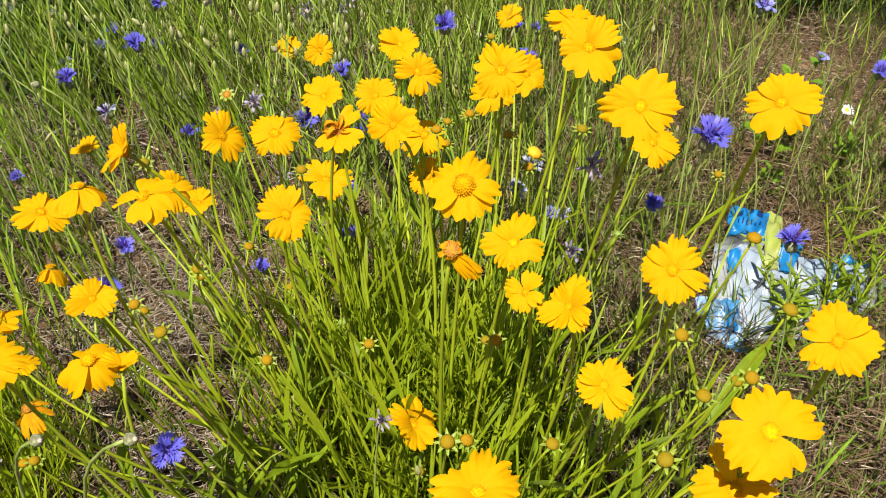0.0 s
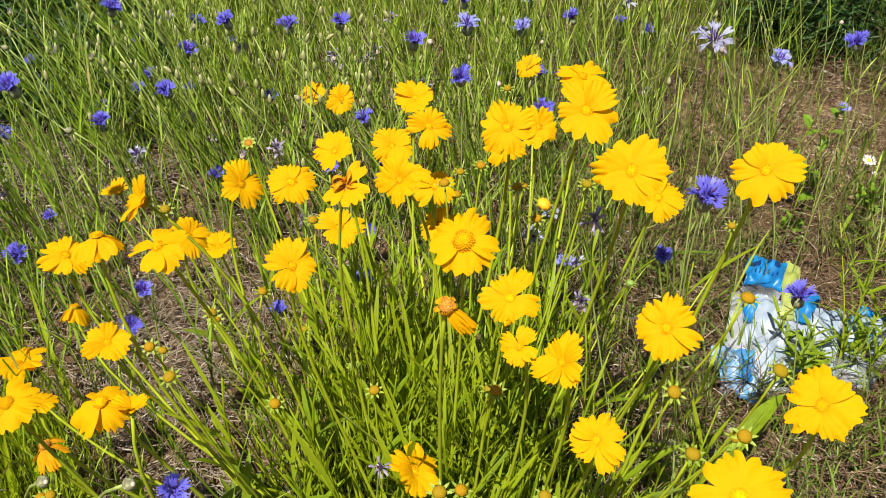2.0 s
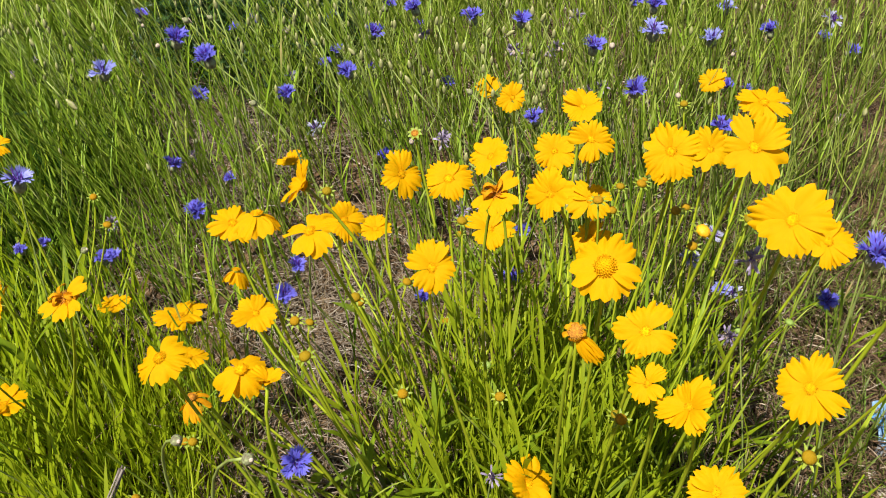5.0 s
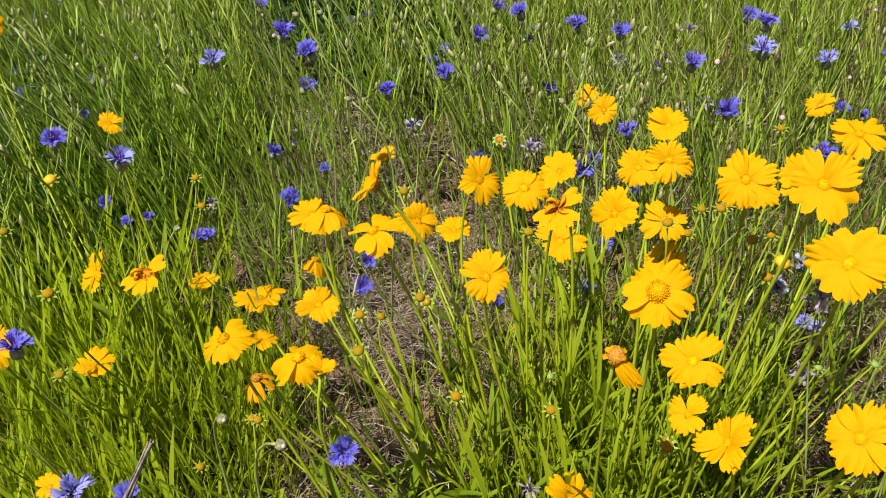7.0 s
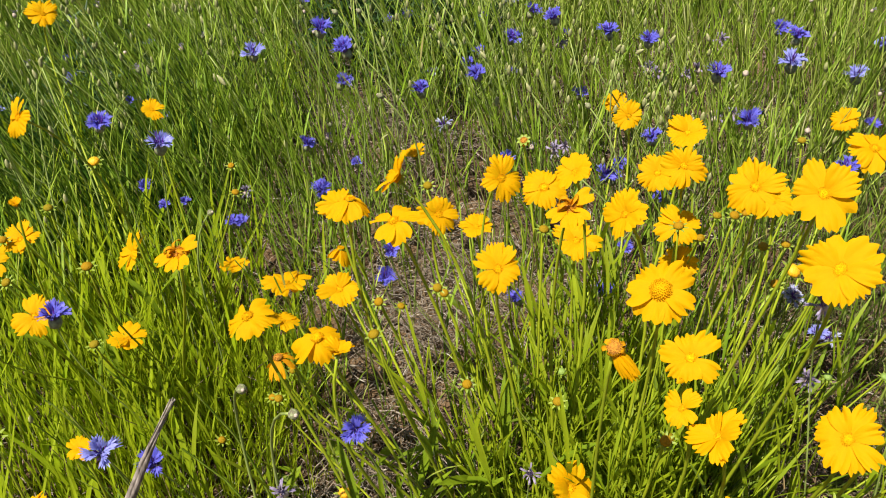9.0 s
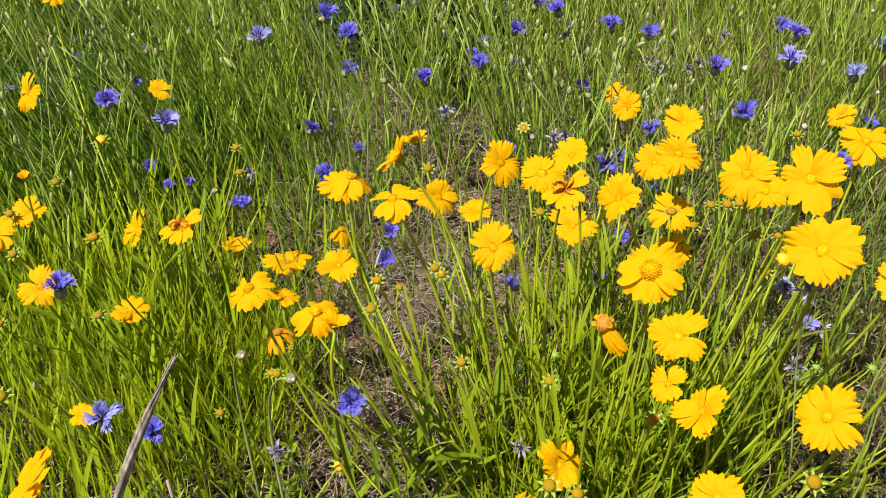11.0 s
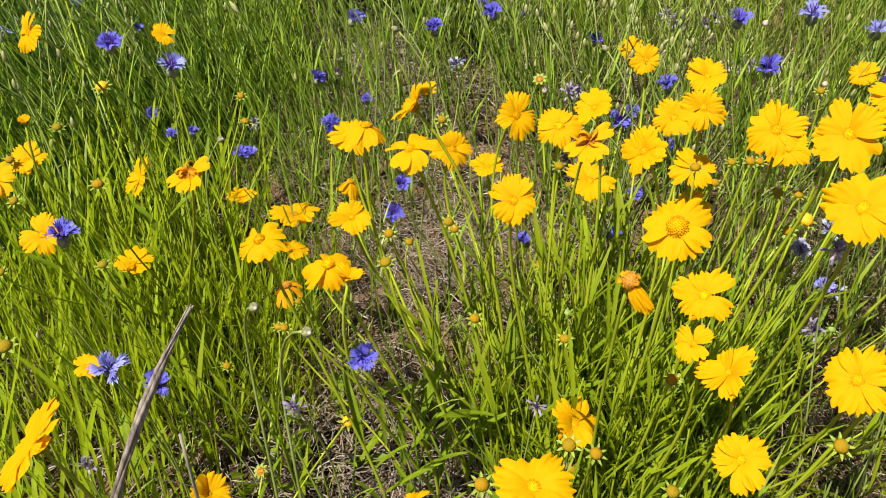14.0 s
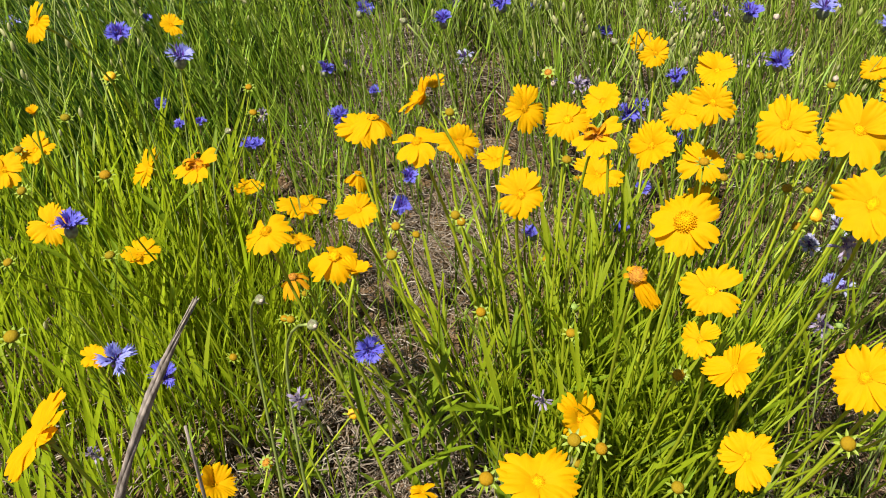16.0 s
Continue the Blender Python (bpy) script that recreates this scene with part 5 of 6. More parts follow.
for a, b, r in (((0.889, 2.065, 0.016), (0.975, 1.900, 0.012), 0.004), ((0.88, 1.745, 0.012), (0.945, 1.68, 0.012), 0.003), ((0.866, 1.99, 0.02), (0.868, 1.853, 0.012), 0.002),
                ((1.03, 1.86, 0.012), (1.18, 1.80, 0.014), 0.003), ((-0.71, 1.46, 0.02), (-0.585, 1.545, 0.022), 0.0025), ((-0.62, 1.475, 0.012), (-0.49, 1.39, 0.02), 0.002),
                ((-0.90, 1.53, 0.014), (-0.76, 1.50, 0.03), 0.0025), ((-0.86, 1.34, 0.012), (-0.93, 1.45, 0.02), 0.002), ((-1.07, 0.755, 0.07), (-0.99, 0.79, 0.05), 0.0018),
                ((-0.99, 0.72, 0.03), (-0.90, 0.77, 0.06), 0.0016), ((0.72, 1.83, 0.01), (0.80, 1.93, 0.02), 0.0025), ((0.60, 1.66, 0.01), (0.74, 1.62, 0.012), 0.002)):
    stick("stick", (a[0], a[1], a[2] + float(ground_z(a[0], a[1]))), (b[0], b[1], b[2] + float(ground_z(b[0], b[1]))), r, STICK, "thin weathered grey-brown stick lying on the ground")


def dry_stalk(points, radius, label):
    """A rough dead stalk of several twisted strands, with a frayed tip."""
    base = np.array(points[0], float)
    root = thing("dry_stalk", *points[0], label, "dry stalk")
    for k in range(4):
        w = k * 1.571
        verts_path = bezier(*(np.array(p, float) - base for p in points), 24)
        off = np.array([(0.55 * radius * math.cos(w + 10 * i / 23), 0.55 * radius * math.sin(w + 10 * i / 23), 0) for i in range(24)])
        radii = [0.62 * radius * (1 - 0.55 * i / 23) * (1 + rng.uniform(-0.2, 0.25)) * (0.35 if i > 21 else 1) for i in range(24)]
        v, f = tube(verts_path + off * np.linspace(1, 0.45, 24)[:, None], radii, 6)
        part("strand", mesh_of("strand", v, f, GREY_STALK), root)
    return root


dry_stalk(((-0.285, 0.085, float(ground_z(-0.285, 0.085)) - 0.01), (-0.280, 0.115, 0.20), (-0.262, 0.150, 0.42), (-0.185, 0.226, 0.600)), 0.0054, "rough dead grey-brown plant stalk standing in the grass")
stick("dead_stem", (-0.180, 0.190, float(ground_z(-0.18, 0.19)) - 0.01), (-0.203, 0.209, 0.49), 0.0022, GREY_STALK, "thin dead grey-green stem standing upright", "dry stalk", "dead stems", 0.01)


def stone_mesh(seed):
    r = random.Random(seed)
    bm = bmesh.new()
    bmesh.ops.create_icosphere(bm, subdivisions=2, radius=1)
    off = Vector((r.uniform(0, 9), r.uniform(0, 9), r.uniform(0, 9)))
    for v in bm.verts:
        v.co *= 1 + 0.28 * noise.noise(v.co * 0.9 + off) + 0.10 * noise.noise(v.co * 2.7 + off)
        v.co.z *= 0.6
    me = bpy.data.meshes.new("stone")
    bm.to_mesh(me)
    bm.free()
    me.materials.append(STONE)
    me.polygons.foreach_set("use_smooth", [True] * len(me.polygons))
    return me


STONES = [stone_mesh(k) for k in range(5)]
for sx, sy, ss in ((0.313, 0.845, 0.010), (0.335, 0.873, 0.008), (0.299, 0.813, 0.011), (0.393, 0.842, 0.009), (0.380, 0.873, 0.012), (0.299, 0.873, 0.007), (0.396, 0.808, 0.008),
                   (0.432, 0.748, 0.011), (0.456, 0.729, 0.007), (0.345, 0.80, 0.013), (0.36, 0.77, 0.007), (0.41, 0.70, 0.009), (0.50, 0.72, 0.008), (0.91, 1.60, 0.012),
                   (1.0, 1.70, 0.010), (0.84, 1.66, 0.008), (0.80, 1.58, 0.011), (1.06, 1.60, 0.009), (0.70, 1.70, 0.008), (-0.26, 0.57, 0.008), (-0.22, 0.55, 0.006)):
    ob = whole("stone", rng.choice(STONES), "small pale brown stone on dry soil", "stone", "small stones", at=(sx, sy, float(ground_z(sx, sy)) + 0.25 * ss))
    ob.rotation_euler = (0, 0, rng.uniform(0, 6.28))
    ob.scale = (ss, ss * rng.uniform(0.7, 1.1), ss)

for fx, fy in ((-0.251, 0.617), (-0.180, 0.590), (-0.285, 0.535)):
    ob = whole("fallen_petal", PETALS_LIMP[0], "fallen orange-yellow petal lying on straw", "petal", "fallen petals", at=(fx, fy, float(ground_z(fx, fy)) + 0.014))
    ob.rotation_euler, ob.scale = (0.2, -0.3, rng.uniform(0, 6)), (0.02, 0.02, 0.02)


# ---- small white daisies ----
def daisy(x, y, z, dia, label):
    root = root_of("daisy", x, y + 0.01, label, "flower", "white daisies")
    stem_part(root, x, y, z, -90, 20, x, y + 0.01, 0.0007, STEM)
    head = part("disc", DAISY_DISC, root, head_matrix(x, y, z, -90, 25, x, y + 0.01, dia / 2))
    for k in range(22):
        q = rng.uniform(0.9, 1.05)
        part("ray", DAISY_RAY, head, Matrix.Rotation(6.283 * (k + rng.uniform(-0.2, 0.2)) / 22, 4, 'Z') @ Matrix.Rotation(rng.uniform(-0.25, 0.05), 4, 'Y') @ Matrix.Diagonal((q, q, q, 1)))


DAISY_RAY = mesh_of("ray", [(0.25, -0.06, 0), (0.25, 0.06, 0), (0.7, -0.10, 0.05), (0.7, 0.10, 0.05), (1.0, -0.05, 0.02), (1.0, 0.05, 0.02)], grid_faces(3, 2), DAISY)
DAISY_DISC = lathe_mesh("disc", [(0.08, -0.25), (0.3, -0.1), (0.36, 0.02), (0.28, 0.12), (0.12, 0.17)], 10, BUD_GOLD, 0.05)
daisy(0.735, 1.381, 0.13, 0.026, "small white daisy with a yellow centre on a thin stem")
daisy(0.755, 1.386, 0.10, 0.010, "tiny half-open white daisy on a thin stem")


# ---- spent cornflower heads on dry stems ----
def spent_head(x, y, z, size, open_head):
    """A dry scaly head, closed or with a fan of pale bristles."""
    bx, by = x + rng.uniform(-0.04, 0.06), y + rng.uniform(-0.03, 0.04)
    label = "dry cornflower head with pale open bristles on a thin stem" if open_head else "closed tan cornflower seed head on a thin stem"
    root = root_of("cornflower_seed_head", bx, by, label, "seed head", "cornflower seed heads")
    heading, lean = rng.uniform(0, 360), rng.uniform(5, 45)
    stem_part(root, x, y, z, heading, lean, bx, by, 0.0008, STALK_ONE, 0.5)
    head = part("seed_head", EGG_DRY if rng.random() < 0.7 else EGG_MESH, root, head_matrix(x, y, z, heading, lean, bx, by, size))
    if open_head:
        for k in range(7):
            q = rng.uniform(0.5, 0.8)
            part("bristle", rng.choice(FLORETS["spent"]), head, Matrix.Rotation(0.9 * k + rng.uniform(-0.2, 0.2), 4, 'Z') @ Matrix.Rotation(-rng.uniform(0.2, 1.1), 4, 'Y') @ Matrix.Diagonal((q, q * 0.8, q, 1)))


for _ in range(64):
    u = rng.random()
    hx = rng.uniform(-1.75, -0.55) if u < 0.55 else rng.uniform(-0.6, 0.75)
    hy = rng.uniform(0.85, 1.75) if u < 0.55 else rng.uniform(1.15, 2.1)
    spent_head(hx, hy, rng.uniform(0.24, 0.44), rng.uniform(0.010, 0.015), rng.random() < 0.5)

# ---- closed cornflower buds on long bent stems ----
def nodding_bud(x, y, z, size, bx, by):
    """A scaly closed bud at the end of a pale stem that bends over near its top."""
    root = root_of("cornflower_bud", bx, by, "closed pale cornflower bud on a long bent grey-green stem", "flower bud", "closed cornflower buds")
    heading = math.degrees(math.atan2(y - by, x - bx))
    stem_part(root, x, y, z, heading, 62, bx, by, 0.0013, STALK_ONE, 0.6)
    bud = part("bud", CLOSED_EGG, root, head_matrix(x, y, z, heading, 62, bx, by, 0.85 * size))
    part("bud_tip", CLOSED_TIP, bud, Matrix.Translation((0, 0, 1.02)), "pale pointed tip")


CLOSED_EGG = lathe_mesh("bud", [(0.14, -0.16), (0.40, 0.0), (0.56, 0.30), (0.55, 0.62), (0.40, 0.90), (0.20, 1.05)], 12, INVOLUCRE, 0.05)
CLOSED_TIP = lathe_mesh("bud_tip", [(0.21, 0.0), (0.17, 0.10), (0.06, 0.20)], 8, SEED_TAN, 0.12)
for nx, ny, nz, ns, nbx, nby in ((-0.177, 0.312, 0.509, 0.0085, -0.215, 0.330), (-0.244, 0.332, 0.484, 0.0085, -0.265, 0.345), (-0.677, 1.102, 0.440, 0.0100, -0.625, 1.110),
                                 (-0.689, 1.181, 0.460, 0.0100, -0.660, 1.190), (-0.789, 1.131, 0.460, 0.0100, -0.775, 1.140), (-0.219, 1.050, 0.400, 0.0090, -0.180, 1.040),
                                 (-0.675, 1.167, 0.420, 0.0090, -0.610, 1.180), (-0.476, 0.913, 0.420, 0.0090, -0.450, 0.930), (-0.568, 0.640, 0.360, 0.0085, -0.600, 0.640)):
    nodding_bud(nx, ny, nz, ns, nbx, nby)

# ---- coreopsis flowers, buds and cornflowers ----
coreopsis(-0.244, 1.264, 0.306, -105, 43, 0.049, 8, 8, -0.156, 0.899)
coreopsis(-0.162, 1.051, 0.400, -73, 49, 0.045, 8, 5, -0.077, 0.770)
coreopsis(-0.047, 0.881, 0.485, -86, 27, 0.052, 8, 15, -0.036, 0.685)
coreopsis(-0.025, 0.775, 0.505, -76, 53, 0.048, 7, 5, -0.000, 0.681)
coreopsis(-0.080, 0.912, 0.406, -92, 46, 0.058, 8, 8, -0.023, 0.736)
coreopsis(-0.102, 0.661, 0.538, -120, 44, 0.044, 7, 12, -0.053, 0.615)
coreopsis(-0.174, 0.772, 0.437, -76, 32, 0.059, 8, 0, -0.112, 0.679)
coreopsis(-0.234, 0.787, 0.425, -32, 50, 0.057, 7, 5, -0.152, 0.676)
coreopsis(-0.259, 0.599, 0.521, -152, 53, 0.052, 8, 22, -0.126, 0.591)
coreopsis(-0.502, 1.040, 0.252, -155, 12, 0.048, 8, 25, -0.269, 0.854)
coreopsis(-0.388, 0.672, 0.408, -45, 24, 0.054, 7, 0, -0.203, 0.614)
coreopsis(-0.279, 0.544, 0.524, 112, 14, 0.052, 5, -42, -0.146, 0.552)
coreopsis(-0.229, 0.539, 0.518, -132, 19, 0.054, 5, -12, -0.132, 0.552)
coreopsis(-0.265, 0.689, 0.422, -30, 49, 0.053, 7, 5, -0.102, 0.635)
coreopsis(-0.296, 0.849, 0.295, -65, 10, 0.054, 8, 12, -0.154, 0.728)
coreopsis(-0.420, 0.709, 0.310, 93, 25, 0.052, 5, -48, -0.180, 0.640)
coreopsis(-0.284, 0.520, 0.430, -46, 24, 0.045, 8, 8, -0.165, 0.599)
coreopsis(-0.269, 0.459, 0.423, -92, 16, 0.060, 6, -26, -0.174, 0.512)
coreopsis(-0.242, 0.453, 0.420, 95, 14, 0.036, 6, 35, -0.180, 0.530)
coreopsis(-0.326, 0.434, 0.445, -120, 22, 0.056, 5, -20, -0.192, 0.458)
coreopsis(-0.380, 0.536, 0.337, 74, 23, 0.046, 6, 8, -0.230, 0.590)
coreopsis(-0.469, 0.649, 0.276, 104, 8, 0.069, 8, 8, -0.252, 0.624)
coreopsis(-0.360, 0.499, 0.323, -161, 9, 0.052, 7, -38, -0.218, 0.582, drying=True)
coreopsis(-0.618, 0.713, 0.204, 81, 4, 0.055, 6, 18, -0.658, 0.654)
coreopsis(-0.120, 0.532, 0.506, -64, 45, 0.048, 7, 5, -0.040, 0.557)
coreopsis(-0.122, 0.748, 0.395, -75, 35, 0.057, 7, 12, -0.080, 0.679)
coreopsis(-0.041, 0.630, 0.528, -123, 54, 0.052, 8, 8, -0.021, 0.584)
coreopsis(-0.019, 0.776, 0.433, -77, 34, 0.056, 7, 0, -0.029, 0.699)
coreopsis(0.016, 0.549, 0.521, -90, 33, 0.063, 7, -6, -0.004, 0.558, big_disc=True)
coreopsis(0.054, 0.518, 0.489, -90, 41, 0.051, 6, 5, 0.021, 0.548)
coreopsis(0.061, 0.478, 0.474, -127, 36, 0.036, 6, 8, 0.021, 0.490)
coreopsis(0.092, 0.464, 0.472, -149, 41, 0.049, 8, 14, 0.071, 0.526)
coreopsis(-0.027, 0.508, 0.290, -20, 37, 0.056, 7, 12, -0.041, 0.564)
coreopsis(0.121, 0.443, 0.412, -98, 30, 0.051, 8, 5, 0.057, 0.512)
coreopsis(0.176, 0.506, 0.472, -103, 38, 0.056, 8, 4, 0.099, 0.588)
coreopsis(0.135, 0.520, 0.605, -107, 50, 0.056, 8, 4, 0.069, 0.582)
coreopsis(0.215, 0.485, 0.627, -109, 52, 0.047, 6, 4, 0.140, 0.512)
coreopsis(0.111, 0.607, 0.608, -96, 54, 0.056, 7, 6, 0.035, 0.609)
coreopsis(0.053, 0.711, 0.538, -100, 53, 0.058, 8, 5, -0.018, 0.640)
coreopsis(0.098, 0.919, 0.430, -80, 48, 0.054, 8, 5, 0.065, 0.770)
coreopsis(0.142, 0.896, 0.507, -89, 19, 0.058, 8, -5, 0.073, 0.700)
coreopsis(0.102, 1.246, 0.364, -111, 43, 0.047, 7, 5, 0.088, 0.924)
coreopsis(0.018, 0.272, 0.515, -59, 12, 0.049, 8, 8, 0.014, 0.436)
coreopsis(0.165, 0.282, 0.551, -108, 27, 0.054, 6, -2, 0.038, 0.402)
coreopsis(0.159, 0.287, 0.497, -119, 16, 0.054, 8, 5, 0.045, 0.472)
coreopsis(0.252, 0.393, 0.506, -123, 36, 0.054, 7, 4, 0.099, 0.482)
coreopsis(-0.702, 0.618, 0.266, -132, 49, 0.064, 8, 15, -0.676, 0.616)
coreopsis(-0.843, 0.555, 0.282, -85, 25, 0.059, 8, 12, -0.696, 0.594)
coreopsis(-0.723, 0.495, 0.410, -67, 10, 0.022, 8, 50, -0.701, 0.511)
coreopsis(-0.768, 0.763, 0.400, -40, 35, 0.036, 8, 12, -0.708, 0.743)
coreopsis(-0.719, 0.532, 0.509, -105, 63, 0.055, 7, 5, -0.650, 0.581)
coreopsis(-0.817, 0.489, 0.298, -52, 30, 0.054, 8, 8, -0.711, 0.580)
coreopsis(-0.617, 0.408, 0.348, -55, 36, 0.054, 6, 5, -0.680, 0.531)
coreopsis(-0.620, 0.510, 0.229, 121, 7, 0.058, 7, 20, -0.670, 0.583)
coreopsis(-0.290, 0.163, 0.472, -144, 48, 0.066, 12, 10, -0.288, 0.212)
coreopsis(-0.483, 0.327, 0.287, -83, 14, 0.034, 6, 15, -0.470, 0.330)
coreopsis(-0.331, 0.315, 0.194, 32, 32, 0.054, 7, 30, -0.343, 0.249)
coreopsis(-0.016, 0.786, 0.375, -114, 27, 0.054, 7, 0, -0.024, 0.635)
coreopsis(0.211, 0.744, 0.443, -93, 28, 0.054, 8, 0, 0.071, 0.636)
coreopsis(0.057, 0.901, 0.414, -102, 37, 0.054, 7, 0, 0.035, 0.754)
coreopsis(-0.171, 0.459, 0.120, 120, 10, 0.034, 6, 10, -0.150, 0.480)
coreopsis(-1.072, 0.855, 0.456, -26, 34, 0.054, 8, 8, -0.769, 0.685)
withered_head(-0.086, 0.606, 0.537, 'curled', -0.053, 0.593)
withered_head(0.005, 0.466, 0.523, 'hanging', -0.007, 0.523)
withered_head(-0.250, 0.889, 0.420, 'small', -0.135, 0.734)
withered_head(-0.430, 0.461, 0.465, 'curled', -0.602, 0.565)
withered_head(-0.338, 0.395, 0.132, 'small', -0.345, 0.400)
coreopsis_bud(-0.296, 0.720, 0.434, 0.0108, -0.136, 0.647)
coreopsis_bud(-0.196, 0.681, 0.359, 0.0106, -0.140, 0.633)
coreopsis_bud(-0.243, 0.659, 0.339, 0.0107, -0.148, 0.622)
coreopsis_bud(-0.332, 0.706, 0.249, 0.0109, -0.185, 0.649)
coreopsis_bud(-0.215, 0.474, 0.437, 0.0109, -0.160, 0.568)
coreopsis_bud(-0.162, 0.557, 0.323, 0.0108, -0.064, 0.561)
coreopsis_bud(-0.069, 0.574, 0.327, 0.0107, -0.063, 0.577)
coreopsis_bud(0.046, 0.536, 0.369, 0.0109, 0.026, 0.566)
coreopsis_bud(0.181, 0.471, 0.437, 0.0115, 0.088, 0.486)
coreopsis_bud(0.238, 0.520, 0.492, 0.0117, 0.087, 0.577)
coreopsis_bud(0.249, 0.456, 0.476, 0.0120, 0.119, 0.488)
coreopsis_bud(0.237, 0.456, 0.406, 0.0119, 0.091, 0.489)
coreopsis_bud(0.185, 0.414, 0.432, 0.0117, 0.062, 0.521)
coreopsis_bud(0.101, 0.811, 0.389, 0.0171, 0.036, 0.718, 'opening')
coreopsis_bud(0.090, 0.758, 0.405, 0.0108, 0.039, 0.638)
coreopsis_bud(0.068, 0.775, 0.434, 0.0108, 0.011, 0.724)
coreopsis_bud(0.133, 0.713, 0.476, 0.0110, 0.041, 0.625)
coreopsis_bud(0.005, 0.865, 0.398, 0.0107, 0.018, 0.725)
coreopsis_bud(-0.006, 0.698, 0.484, 0.0106, -0.013, 0.669)
coreopsis_bud(0.029, 0.925, 0.373, 0.0107, -0.031, 0.761)
coreopsis_bud(-0.130, 0.663, 0.462, 0.0106, -0.097, 0.593)
coreopsis_bud(-0.197, 0.899, 0.270, 0.0106, -0.125, 0.763)
coreopsis_bud(-0.190, 0.804, 0.200, 0.0103, -0.108, 0.654)
coreopsis_bud(-0.115, 0.718, 0.221, 0.0107, -0.090, 0.680, 'green')
coreopsis_bud(-0.149, 0.691, 0.200, 0.0095, -0.064, 0.613, 'green')
coreopsis_bud(-0.415, 0.536, 0.200, 0.0105, -0.332, 0.339)
coreopsis_bud(0.063, 1.048, 0.420, 0.0109, -0.003, 0.811)
coreopsis_bud(0.373, 0.974, 0.255, 0.0116, 0.196, 0.810)
coreopsis_bud(0.234, 0.913, 0.200, 0.0111, 0.128, 0.738, 'green')
coreopsis_bud(0.172, 0.881, 0.200, 0.0108, 0.064, 0.701, 'green')
coreopsis_bud(0.139, 0.340, 0.455, 0.0112, 0.058, 0.448)
coreopsis_bud(0.083, 0.420, 0.372, 0.0109, 0.036, 0.474)
coreopsis_bud(-0.023, 0.518, 0.211, 0.0109, -0.032, 0.531)
coreopsis_bud(0.018, 0.422, 0.374, 0.0108, -0.026, 0.477)
coreopsis_bud(0.133, 0.722, 0.471, 0.0108, 0.036, 0.627)
coreopsis_bud(0.260, 0.524, 0.330, 0.0113, 0.132, 0.554)
coreopsis_bud(-0.707, 0.522, 0.395, 0.0117, -0.699, 0.591)
coreopsis_bud(-0.507, 0.414, 0.452, 0.0114, -0.616, 0.583)
coreopsis_bud(-0.723, 0.449, 0.327, 0.0118, -0.680, 0.558)
coreopsis_bud(-0.849, 0.534, 0.293, 0.0119, -0.721, 0.586)
coreopsis_bud(-0.535, 0.412, 0.338, 0.0113, -0.619, 0.557)
coreopsis_bud(-0.708, 0.394, 0.262, 0.0119, -0.677, 0.560)
coreopsis_bud(-0.396, 0.219, 0.460, 0.0119, -0.373, 0.225)
coreopsis_bud(-0.426, 0.455, 0.200, 0.0095, -0.621, 0.568)
coreopsis_bud(-0.395, 0.525, 0.218, 0.0108, -0.228, 0.535)
coreopsis_bud(-0.421, 0.584, 0.200, 0.0088, -0.217, 0.625)
coreopsis_bud(-0.260, 0.459, 0.200, 0.0132, -0.300, 0.316, 'opening')
coreopsis_bud(-0.281, 0.582, 0.369, 0.0106, -0.154, 0.601)
coreopsis_bud(-0.230, 0.620, 0.380, 0.0106, -0.097, 0.625)
coreopsis_bud(0.003, 0.391, 0.410, 0.0110, -0.012, 0.489)
coreopsis_bud(-0.035, 0.318, 0.422, 0.0110, -0.034, 0.443)
coreopsis_bud(0.041, 0.588, 0.318, 0.0111, -0.007, 0.579)
coreopsis_bud(0.003, 0.785, 0.417, 0.0111, -0.053, 0.658)
coreopsis_bud(0.029, 0.817, 0.435, 0.0113, 0.013, 0.679)
coreopsis_bud(0.083, 0.915, 0.350, 0.0115, 0.043, 0.721)
coreopsis_bud(-0.594, 0.718, 0.338, 0.0109, -0.651, 0.638)
coreopsis_bud(-0.713, 0.840, 0.282, 0.0110, -0.695, 0.645)
coreopsis_bud(-0.909, 0.749, 0.284, 0.0183, -0.672, 0.623, 'opening')
cornflower(-0.608, 0.961, 0.475, -42, 17, 0.037, -0.587, 0.961)
cornflower(-0.543, 0.927, 0.469, -114, 23, 0.039, -0.538, 0.914)
cornflower(-0.888, 1.673, 0.200, -44, 31, 0.035, -0.895, 1.699)
cornflower(-0.575, 1.191, 0.284, -102, 16, 0.039, -0.521, 1.185)
cornflower(-0.821, 1.296, 0.200, 7, 32, 0.044, -0.823, 1.281)
cornflower(-0.683, 0.991, 0.249, 15, 21, 0.033, -0.689, 1.006)
cornflower(-0.522, 1.554, 0.312, -3, 21, 0.040, -0.511, 1.593)
cornflower(-0.400, 1.361, 0.388, -126, 24, 0.039, -0.408, 1.371)
cornflower(-0.465, 1.329, 0.351, -31, 29, 0.037, -0.402, 1.332)
cornflower(-0.428, 1.114, 0.378, -100, 32, 0.035, -0.403, 1.088)
cornflower(-0.288, 1.324, 0.396, -110, 12, 0.039, -0.239, 1.322)
cornflower(-0.168, 1.126, 0.479, -66, 20, 0.031, -0.177, 1.088)
cornflower(-0.065, 1.109, 0.458, -52, 11, 0.034, -0.043, 1.079)
cornflower(0.003, 1.354, 0.387, -85, 17, 0.046, 0.011, 1.395, 'pale')
cornflower(0.097, 1.438, 0.350, -98, 17, 0.041, 0.116, 1.392, 'pale')
cornflower(0.199, 1.585, 0.316, -162, 15, 0.038, 0.144, 1.606)
